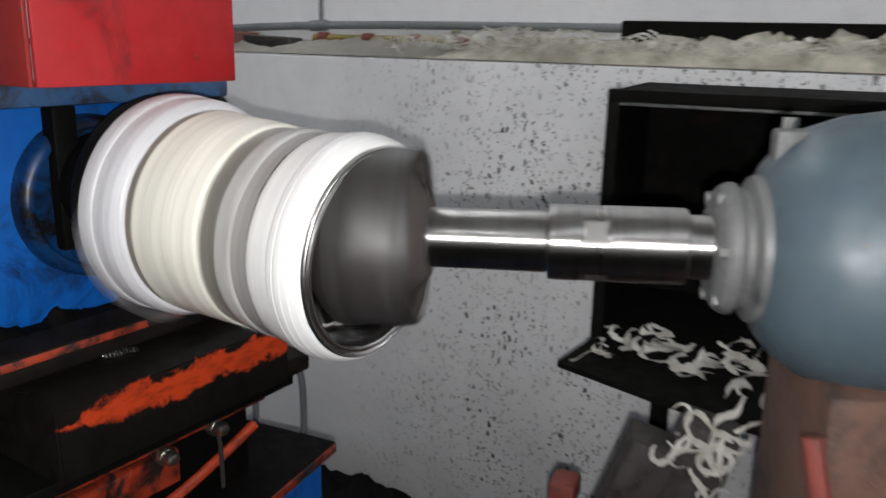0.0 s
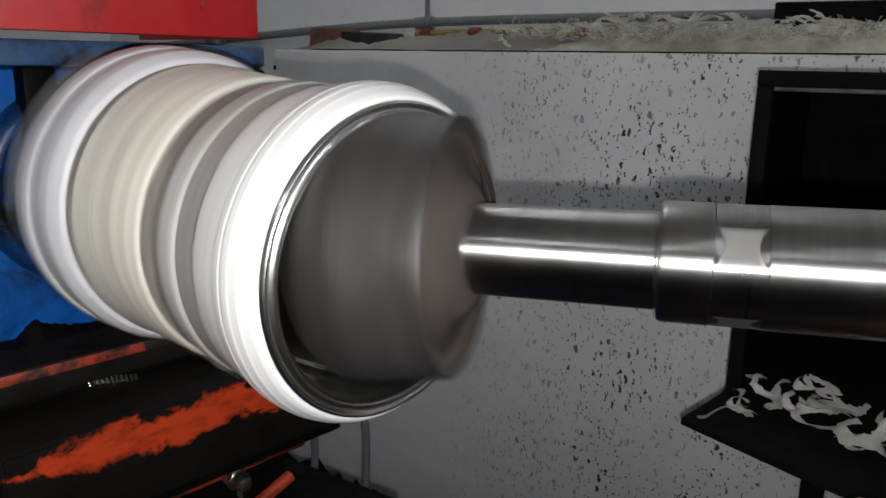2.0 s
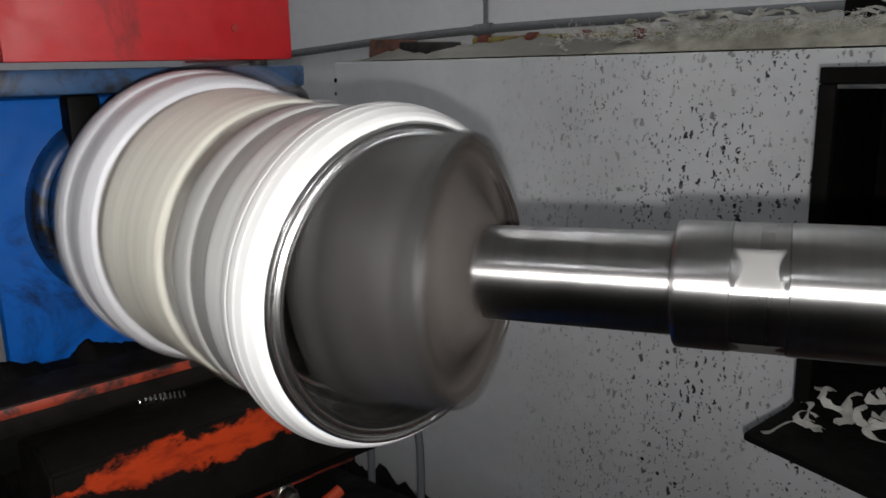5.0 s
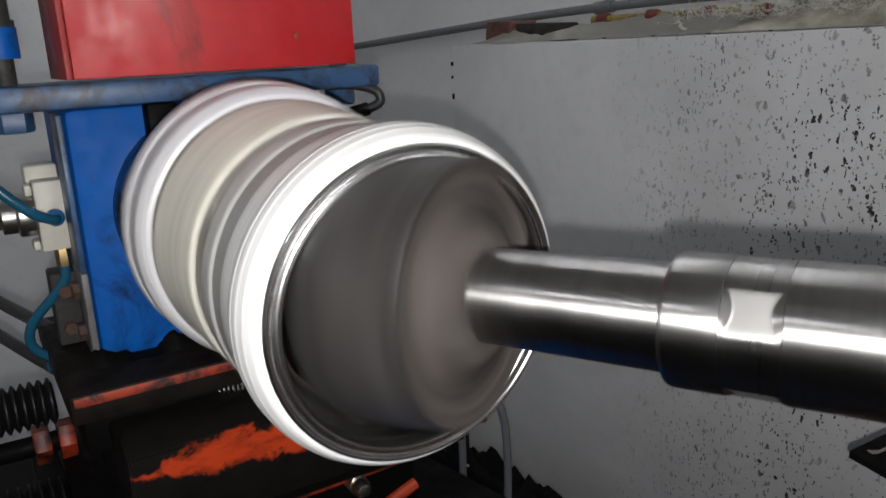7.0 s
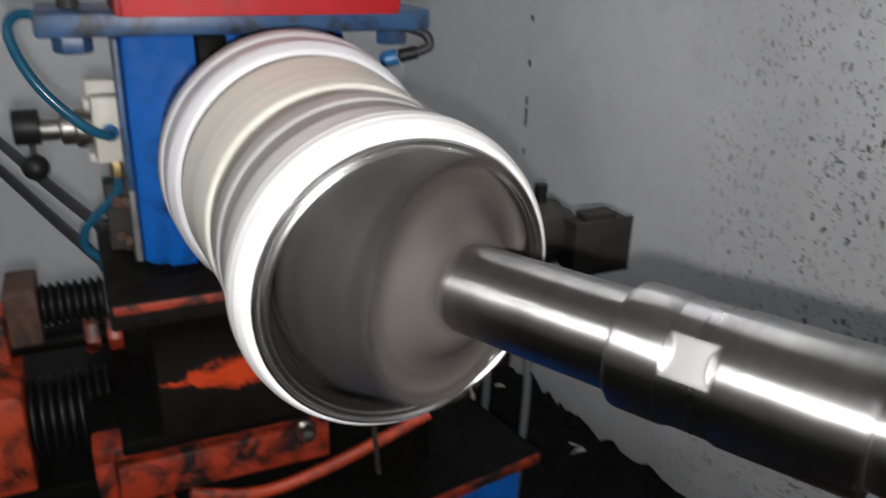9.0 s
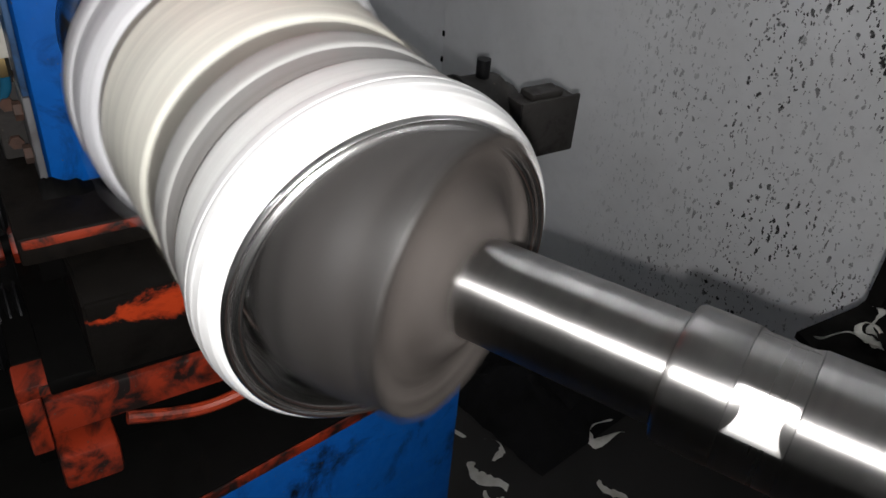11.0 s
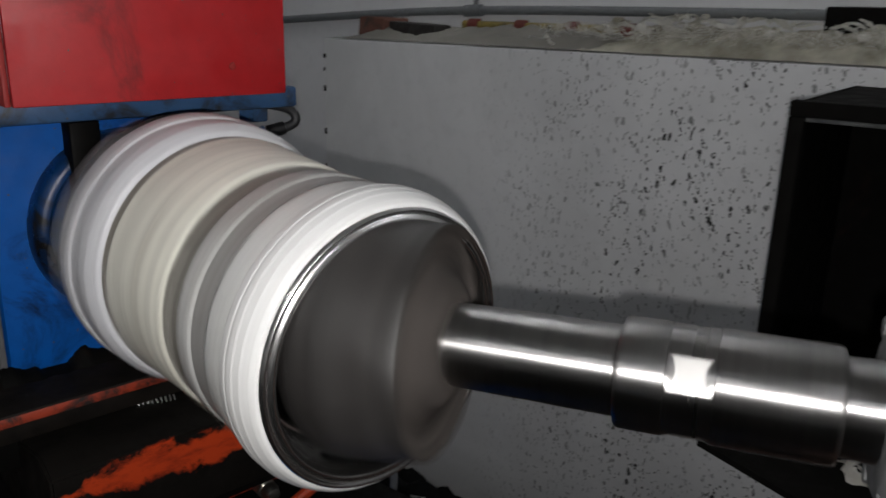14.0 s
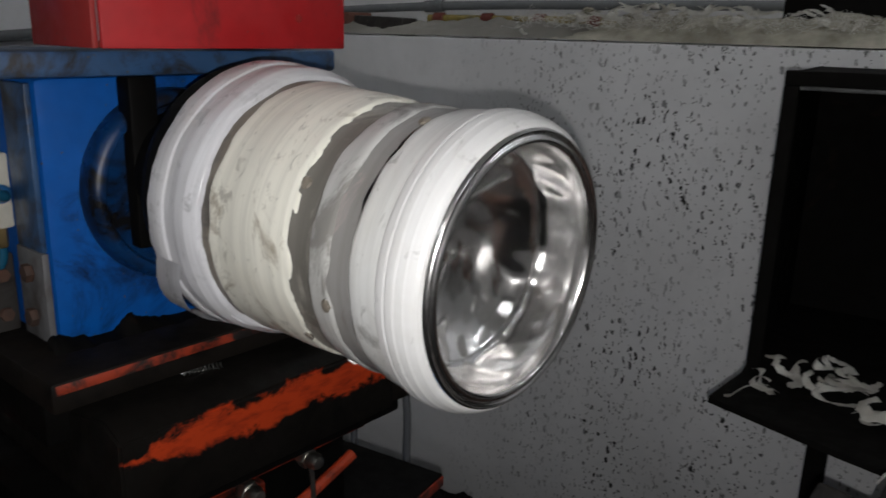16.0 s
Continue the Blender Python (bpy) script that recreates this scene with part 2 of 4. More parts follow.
def nylon(name, colour, dirt, amount, gloss=0.42, ring=0.72):
    m = mat(name, colour, gloss)
    rings = noisy(m, coords(m, (1, 0.03, 0.03)), 95, 4, 0.65)
    v = coords(m)
    tone = mix(m, ramp(m, rings, grey((0.38, 0.0), (0.72, 1.0))), colour, tuple(c * ring for c in colour))
    scuff = ramp(m, noisy(m, coords(m, (1, 0.7, 0.7)), 19, 7, 0.68, 1.2), grey((amount, 0.0), (amount + 0.10, 1.0)))
    base = mix(m, scuff, tone, dirt)
    # dark nicks and rubbed-in grime, drawn out round the axis
    nick = ramp(m, noisy(m, coords(m, (1.6, 1, 1)), 42, 8, 0.72, 0.8), grey((0.585, 0.0), (0.66, 0.5)))
    base = mix(m, nick, base, tuple(c * 0.4 for c in dirt))
    smear = ramp(m, noisy(m, v, 7, 5, 0.7, 0.5), grey((0.45, 0.0), (0.75, 0.5)))
    base = mix(m, smear, base, (colour[0] * 0.72, colour[1] * 0.69, colour[2] * 0.61))
    put(m, "Base Color", base)
    put(m, "Roughness", ramp(m, noisy(m, v, 40, 4), grey((0.3, gloss - 0.08), (0.7, gloss + 0.15))))
    bump(m, rings, 0.25, 0.0012)
    return m


M_TAPE = nylon("white_tape_wrap", (0.64, 0.64, 0.67), (0.44, 0.44, 0.46), 0.70, 0.30)
M_GAP = nylon("brown_grime", (0.21, 0.185, 0.15), (0.09, 0.08, 0.07), 0.5)
M_CREAM = nylon("cream_nylon", (0.80, 0.785, 0.70), (0.36, 0.325, 0.26), 0.555)
M_GROOVE = nylon("grimy_groove", (0.155, 0.147, 0.13), (0.26, 0.245, 0.215), 0.50)
M_BAND = nylon("dusty_nylon", (0.52, 0.52, 0.51), (0.20, 0.195, 0.185), 0.51)
M_GREYBAND = nylon("grey_nylon", (0.25, 0.245, 0.238), (0.40, 0.33, 0.32), 0.62)
M_SCUFF = nylon("scuffed_white_nylon", (0.66, 0.665, 0.655), (0.27, 0.265, 0.255), 0.56)
M_FRONT = nylon("white_nylon", (0.62, 0.62, 0.62), (0.54, 0.54, 0.54), 0.70, 0.4, 0.86)


def felt(name, pale, dark, shine, rough):
    """Compound-loaded felt, worn into rings round the axis."""
    m = mat(name, pale, rough, 0.0, shine)
    nt = m.node_tree
    flat = coords(m, (0.0, 1.0, 1.0))
    ln = nt.nodes.new("ShaderNodeVectorMath")
    ln.operation = "LENGTH"
    nt.links.new(flat, ln.inputs[0])
    rings = nt.nodes.new("ShaderNodeTexNoise")
    rings.noise_dimensions = "1D"
    rings.inputs["Scale"].default_value, rings.inputs["Detail"].default_value = 55, 4
    along = nt.nodes.new("ShaderNodeSeparateXYZ")
    nt.links.new(coords(m), along.inputs[0])
    total = nt.nodes.new("ShaderNodeMath")
    nt.links.new(ln.outputs["Value"], total.inputs[0])
    nt.links.new(along.outputs["X"], total.inputs[1])
    nt.links.new(total.outputs[0], rings.inputs["W"])
    put(m, "Base Color", mix(m, ramp(m, rings.outputs["Fac"], grey((0.35, 0.0), (0.68, 1.0))), pale, dark))
    soak = ramp(m, noisy(m, coords(m), 24, 5, 0.65, 0.4), grey((0.40, 0.0), (0.68, 0.7)))
    was = m.node_tree.nodes["Principled BSDF"].inputs["Base Color"].links[0].from_socket
    put(m, "Base Color", mix(m, soak, was, (0.012, 0.010, 0.009)))
    put(m, "Roughness", ramp(m, rings.outputs["Fac"], grey((0.3, rough), (0.7, rough + 0.12))))
    bump(m, rings.outputs["Fac"], 0.30, 0.004)
    return m


M_FELT = felt("grey_polishing_felt", (0.032, 0.030, 0.029), (0.010, 0.0095, 0.009), 0.40, 0.42)
M_FELTBACK = felt("brown_felt_back", (0.062, 0.054, 0.049), (0.022, 0.019, 0.017), 0.22, 0.55)
M_FELTDARK = painted("compound_blackened_felt", (0.014, 0.012, 0.011), (0.030, 0.022, 0.016), 0.55, 30, 0.45, False, 0.5)
M_FELTBROWN = mat("brown_felt_core", (0.075, 0.042, 0.026), 0.8)


def glow(name, colour, strength):
    m = bpy.data.materials.new(name)
    m.use_nodes = True
    nt = m.node_tree
    nt.nodes.clear()
    e, o = nt.nodes.new("ShaderNodeEmission"), nt.nodes.new("ShaderNodeOutputMaterial")
    e.inputs["Color"].default_value, e.inputs["Strength"].default_value = (*colour, 1), strength
    nt.links.new(e.outputs[0], o.inputs[0])
    return m


M_LED = glow("torch_led", (1.0, 0.98, 0.97), TORCH_POWER)
# glow of the added ceiling fill lamps
M_FILL_TUBE = glow("fill_tube_glow", (0.95, 0.98, 1.0), FILL_POWER)


# ---- mesh helpers ----
def bevelled_box(bm, x0, x1, y0, y1, z0, z1, bevel=0.003, m=None):
    r = bmesh.ops.create_cube(bm, size=1.0)
    vs = r["verts"]
    for v in vs:
        v.co = Vector(((x0 + x1) / 2 + v.co.x * (x1 - x0), (y0 + y1) / 2 + v.co.y * (y1 - y0), (z0 + z1) / 2 + v.co.z * (z1 - z0)))
    if m is not None:
        for v in vs:
            v.co = m @ v.co
    if bevel:
        es = list({e for v in vs for e in v.link_edges})
        bmesh.ops.bevel(bm, geom=es, offset=bevel, segments=2, profile=0.5, affect="EDGES")
    return bm


def box(*a, bevel=0.003, m=None):
    return bevelled_box(bmesh.new(), *a, bevel=bevel, m=m)


def revolve(profile, n=72, wobble=0.0, seed=0, closed=False, ragged=0.0):
    """Surface of revolution round x from (x, radius) pairs."""
    bm = bmesh.new()
    rows = []
    for k, (x, r) in enumerate(profile):
        edge = ragged if k < 4 or k > len(profile) - 5 else 0.0
        if r <= 1e-6:
            rows.append([bm.verts.new((x, 0, 0))])
            continue
        ring = []
        for i in range(n):
            a = 2 * math.pi * i / n
            d = wobble * noise.noise((3 * math.cos(a) + seed, 3 * math.sin(a), x * 30)) if wobble else 0
            e = edge * noise.fractal((4 * math.cos(a), 4 * math.sin(a) + seed, 40 * round(x, 2)), 0.8, 2.0, 4) if edge else 0
            ring.append(bm.verts.new((x + e, (r + d) * math.cos(a), (r + d) * math.sin(a))))
        rows.append(ring)
    if closed:
        rows.append(rows[0])
    for p, q in zip(rows, rows[1:]):
        for i in range(n):
            j = (i + 1) % n
            if len(p) == 1 and len(q) == 1:
                continue
            if len(p) == 1:
                bm.faces.new((p[0], q[i], q[j]))
            elif len(q) == 1:
                bm.faces.new((p[i], q[0], p[j]))
            else:
                bm.faces.new((p[i], q[i], q[j], p[j]))
    bmesh.ops.recalc_face_normals(bm, faces=bm.faces)
    return bm


def rounded(pts, rad=0.002):
    """Softens the inner corners of a profile with short chamfers."""
    out = [pts[0]]
    for a, b, c in zip(pts, pts[1:], pts[2:]):
        va, vc = Vector(a) - Vector(b), Vector(c) - Vector(b)
        ka, kc = min(rad, va.length / 2.5), min(rad, vc.length / 2.5)
        p, q = Vector(b) + va.normalized() * ka, Vector(b) + vc.normalized() * kc
        mid = (p + q) / 2 * 0.5 + Vector(b) * 0.5
        out += [tuple(p), tuple(mid), tuple(q)]
    return out + [pts[-1]]


def smooth_path(pts, steps=6):
    p = [Vector(q) for q in pts]
    out = []
    for i in range(len(p) - 1):
        a, b, c, d = p[max(i - 1, 0)], p[i], p[i + 1], p[min(i + 2, len(p) - 1)]
        for k in range(steps):
            t = k / steps
            out.append(0.5 * (2 * b + (c - a) * t + (2 * a - 5 * b + 4 * c - d) * t * t + (3 * b - a - 3 * c + d) * t ** 3))
    return out + [p[-1]]


def tube(pts, r, n=10, steps=6, radii=None):
    path = smooth_path(pts, steps) if steps > 1 else [Vector(q) for q in pts]
    bm = bmesh.new()
    rows, up = [], Vector((0.13, 0.31, 0.94))
    for i, p in enumerate(path):
        d = (path[min(i + 1, len(path) - 1)] - path[max(i - 1, 0)]).normalized()
        side = d.cross(up)
        if side.length < 1e-4:
            side = d.orthogonal()
        side.normalize()
        up = side.cross(d).normalized()
        rr = radii(i / max(len(path) - 1, 1)) if radii else r
        rows.append([bm.verts.new(p + (side * math.cos(2 * math.pi * k / n) + up * math.sin(2 * math.pi * k / n)) * rr) for k in range(n)])
    for a, b in zip(rows, rows[1:]):
        for k in range(n):
            bm.faces.new((a[k], a[(k + 1) % n], b[(k + 1) % n], b[k]))
    bm.faces.new(rows[0][::-1])
    bm.faces.new(rows[-1])
    bmesh.ops.recalc_face_normals(bm, faces=bm.faces)
    return bm


def join(*bms):
    out = bmesh.new()
    for b in bms:
        me = bpy.data.meshes.new("t")
        b.to_mesh(me)
        b.free()
        out.from_mesh(me)
        bpy.data.meshes.remove(me)
    return out


def moved(bm, m):
    bm.transform(m)
    return bm


def hexagon(r, h, hole=0.0):
    """A nut or bolt head along x, from 0 to h."""
    bm = bmesh.new()
    prof = [(0, r * 0.93), (h * 0.12, r), (h * 0.88, r), (h, r * 0.93)]
    rows = [[bm.verts.new((x, q * math.cos(k * math.pi / 3), q * math.sin(k * math.pi / 3))) for k in range(6)] for x, q in prof]
    for a, b in zip(rows, rows[1:]):
        for k in range(6):
            bm.faces.new((a[k], a[(k + 1) % 6], b[(k + 1) % 6], b[k]))
    bm.faces.new(rows[0])
    bm.faces.new(rows[-1])
    bmesh.ops.recalc_face_normals(bm, faces=bm.faces)
    return bm


def mesh_of(name, bm, material, angle=35):
    me = bpy.data.meshes.new(name)
    bm.to_mesh(me)
    bm.free()
    me.materials.append(material)
    me.shade_smooth()
    me.set_sharp_from_angle(angle=radians(angle))
    return me


def part(name, bm, material, parent, label="", angle=35):
    ob = new(name, mesh_of(name, bm, material, angle))
    ob.parent = parent
    if label:
        tagged(ob, label)
    return ob


def thing(name, m, label, category, group="", kind=""):
    ob = new(name)
    ob.empty_display_size = 0.02
    ob.matrix_basis = m
    return tagged(ob, label, category, group, kind)


def solid(name, bm, material, label, category, kind="", m=None, group="", angle=35):
    ob = new(name, mesh_of(name, bm, material, angle))
    if m is not None:
        ob.matrix_basis = m
    return tagged(ob, label, category, group, kind)


AXIS_Y = pose(0, 0, 0, 0, 0, 90)
AXIS_Z = pose(0, 0, 0, 0, -90, 0)

# ---- structure ----
WALL_Y, LEDGE_Z, BLOCK_X = 1.952, 1.313, -1.678
solid("floor", box(-3.2, 3.2, -3.0, 2.6, -0.1, 0.0, bevel=0), M_FLOOR, "dark oil-stained concrete workshop floor", "floor", "structure")
solid("parapet", box(BLOCK_X, 2.9, WALL_Y, 2.296, 0.0, LEDGE_Z, bevel=0.006), M_WALL, "limewashed concrete parapet spattered with black grease", "wall", "structure")
solid("wall_north", box(-2.9, 3.0, 2.30, 2.45, 0.0, 3.2, bevel=0), M_WHITE, "white plastered workshop wall", "wall", "structure")
solid("wall_west", box(-3.05, -2.9, -2.9, 2.45, 0.0, 3.2, bevel=0), M_WHITE, "white plastered side wall", "wall", "structure")
# unseen room shell, added; its pale plaster brightens the bowl's reflections
solid("wall_east", box(3.0, 3.15, -2.9, 2.45, 0.0, 3.2, bevel=0), M_ROOM, "unseen plastered wall added to close the room and bounce light", "wall", "structure")
solid("wall_south", box(-3.05, 3.15, -3.05, -2.9, 0.0, 3.2, bevel=0), M_ROOM, "unseen plastered wall added to close the room and bounce light", "wall", "structure")
solid("ceiling", box(-3.05, 3.15, -3.05, 2.45, 3.2, 3.3, bevel=0), M_ROOM, "unseen plastered ceiling added to close the room and bounce light", "ceiling", "structure")


# invented fill lamps out of view: they lift the shadows and streak the bowl
def fill_tube_lamp(x, y, z, turn):
    t = thing("fill_tube_lamp", pose(x, y, z, 0, 0, turn), "added fill lamp, an unseen fluorescent batten under the ceiling", "lamp", "ceiling tubes")
    part("batten", box(-0.62, 0.62, -0.03, 0.03, 0.03, 0.08), M_WHITE, t)
    part("tube", revolve([(-0.59, 0.0), (-0.59, 0.013), (0.59, 0.013), (0.59, 0.0)], 16), M_FILL_TUBE, t, "glowing tube of the added fill lamp")
    for s in (-1, 1):
        part("tube_holder", box(s * 0.60 - 0.012, s * 0.60 + 0.012, -0.016, 0.016, -0.018, 0.05), M_WHITE, t)
    part("drop_rod", box(-0.006, 0.006, -0.006, 0.006, 0.08, 3.2 - z, bevel=0), M_PIPE, t)
    return t


fill_tube_lamp(-1.2, 1.66, 2.75, 90)
fill_tube_lamp(1.2, -0.3, 2.75, 90)
fill_tube_lamp(1.3, 1.66, 2.5, 90)
fill_tube_lamp(-0.7, -1.5, 2.75, 0)

# ---- torch ----
torch = thing("torch", TORCH_ROWS[0][1], "small white phone torch carried beside the lens", "torch")
part("torch_body", moved(revolve([(-0.004, 0.0), (-0.004, 0.0085), (0.0, 0.009), (0.001, 0.007)], 24), pose(0, 0, 0, 0, 90, 0)), M_RUBBER, torch)
part("torch_lens", moved(revolve([(0.0011, 0.0045), (0.0013, 0.0)], 24), pose(0, 0, 0, 0, 90, 0)), M_LED, torch, "glowing white torch lens")


# ---- chuck and pot ----
def chuck():
    t = thing("spinning_chuck", CHUCK, "grimy white nylon chuck with taped back flange gripping the pot", "chuck")
    part("back_flange", revolve(rounded([(-0.3, 0.060), (-0.3, 0.127), (-0.2858, 0.1275), (-0.2797, 0.1262), (-0.2787, 0.1245), (-0.2644, 0.1240), (-0.2634, 0.1255), (-0.2492, 0.1245), (-0.2431, 0.1215), (-0.239, 0.119), (-0.238, 0.114)], 0.0012), 96, 0.0016, 3, ragged=0.004), M_TAPE, t, "white tape-wrapped back flange")
    flap = bmesh.new()
    ring = []
    for i in range(9):
        a = radians(196 + i * 4)
        h = 0.011 * math.sin(math.pi * i / 8)
        ring.append([flap.verts.new((x, (0.1285 + h) * math.cos(a), (0.1285 + h) * math.sin(a))) for x in (-0.294, -0.274, -0.257)])
    for p, q in zip(ring, ring[1:]):
        for k in range(2):
            flap.faces.new((p[k], p[k + 1], q[k + 1], q[k]))
    bmesh.ops.solidify(flap, geom=flap.faces[:], thickness=0.0012)
    part("tape_flap", flap, M_TAPE, t, "loose lifted end of white tape")
    part("gap_ring", revolve(rounded([(-0.2492, 0.108), (-0.2492, 0.1150), (-0.229, 0.1145), (-0.2162, 0.1138), (-0.2126, 0.108)]), 96, 0.0012, 31), M_GAP, t, "brown grime-filled gap behind the flange")
    part("sleeve", revolve(rounded([(-0.2303, 0.113), (-0.2272, 0.1156), (-0.2126, 0.1140), (-0.1606, 0.1125), (-0.1396, 0.1115), (-0.1335, 0.108)]), 160, 0.001, 7, ragged=0.0035), M_CREAM, t, "cream nylon sleeve with scratches")
    part("grimy_groove", revolve(rounded([(-0.136, 0.109), (-0.1311, 0.1075), (-0.1163, 0.1065), (-0.111, 0.108)]), 96, 0.0014, 11, ragged=0.0), M_GROOVE, t, "dark grime-filled groove")
    part("clamp_band", revolve(rounded([(-0.113, 0.106), (-0.111, 0.1105), (-0.092, 0.1110), (-0.0882, 0.1095)]), 160, 0.001, 15, ragged=0.002), M_BAND, t, "dusty pale clamp band")
    part("grey_band", revolve(rounded([(-0.092, 0.1095), (-0.079, 0.1090), (-0.0689, 0.109), (-0.0668, 0.1100)]), 96, 0.0008, 19, ragged=0.003), M_GREYBAND, t, "scuffed grey band")
    part("collar", revolve(rounded([(-0.0689, 0.108), (-0.0655, 0.1115), (-0.0469, 0.1130), (-0.0363, 0.1140)]), 96, 0.0006, 23, ragged=0.0025), M_SCUFF, t, "scuffed white nylon collar")
    part("front_band", revolve(rounded([(-0.039, 0.113), (-0.0360, 0.1156), (-0.0290, 0.1165), (-0.0278, 0.1159), (-0.0262, 0.1164), (-0.0205, 0.1162), (-0.0190, 0.1155), (-0.0130, 0.1146), (-0.0115, 0.1137), (-0.0060, 0.1115), (-0.0030, 0.1088), (-0.0022, 0.1060)], 0.0008), 128), M_FRONT, t, "bright white nylon front band")
    for a, x, s in ((152, -0.1212, 0.0045), (198, -0.1294, 0.006), (176, -0.108, 0.004), (206, -0.0836, 0.0055), (214, -0.0519, 0.004), (20, -0.0698, 0.0045), (226, -0.1378, 0.005), (240, -0.1171, 0.007), (252, -0.093, 0.005), (262, -0.1344, 0.004), (286, -0.113, 0.006), (310, -0.1378, 0.005), (338, -0.093, 0.004), (60, -0.1294, 0.005), (104, -0.093, 0.005), (130, -0.1378, 0.004)):
        bm = bmesh.new()
        bmesh.ops.create_icosphere(bm, subdivisions=2, radius=s)
        for v in bm.verts:
            v.co *= 1 + 0.5 * noise.noise(v.co * 300 + Vector((a, 0, 0)))
            v.co.z *= 0.45
        part("crumb", moved(bm, pose(0, 0, 0, a, 0, 0) @ Matrix.Translation((x, 0, 0.111))), M_LINT if a in (240, 152) else M_GAP, t, "ragged crumb of dried compound")
    return t


def pot():
    t = thing("steel_pot", CHUCK, "mirror-polished stainless steel pot open towards the wheel", "pot")
    bead = rounded([(-0.012, 0.1058), (-0.004, 0.1068), (-0.0005, 0.1064), (0.0016, 0.1048), (0.0008, 0.1028), (-0.0006, 0.1014), (0.0012, 0.0996), (0.0020, 0.0970), (0.0002, 0.0946), (-0.005, 0.0932), (-0.010, 0.0926)], 0.0012)
    part("rim", revolve(bead, 128), M_RIM, t, "rolled bright steel rim")
    prof = [(-0.0095, 0.0926), (-0.016, 0.0928), (-0.028, 0.0922), (-0.037, 0.0905), (-0.042, 0.0875), (-0.0435, 0.0850), (-0.0430, 0.0825), (-0.046, 0.0780), (-0.056, 0.0640), (-0.063, 0.0460), (-0.067, 0.0260), (-0.068, 0.0100), (-0.068, 0.0)]
    sm = [(q.x, q.y) for q in smooth_path([(x, r, 0) for x, r in prof], 8)]
    bm = revolve(sm[:-1] + [(-0.068, 0.0)], 176)
    # swirled lumps added to the shape, to break reflections into bright streaks
    for v in bm.verts:
        a = math.atan2(v.co.z, v.co.y)
        rr = math.hypot(v.co.y, v.co.z)
        turn = a + rr * 14
        q = Vector((rr * math.cos(turn), rr * math.sin(turn), 0.013)) * 17
        if rr < 0.086:
            fade = min(1, (0.086 - rr) / 0.012) * min(1, rr / 0.012)
            v.co.x += fade * (0.0078 * noise.noise(q) + 0.0012 * noise.noise(q * 3.4 + Vector((7, 0, 0))))
        k = 1 + 0.022 * noise.noise((5 * math.cos(a), 5 * math.sin(a), v.co.x * 45)) * min(1, max(0, -0.012 - v.co.x) / 0.01)
        v.co.y *= k
        v.co.z *= k
    part("bowl", bm, M_BOWL, t, "mirror-polished dished bowl, lumped to break up its reflections", 80)
    return t


spinning_chuck = chuck()
steel_pot = pot()


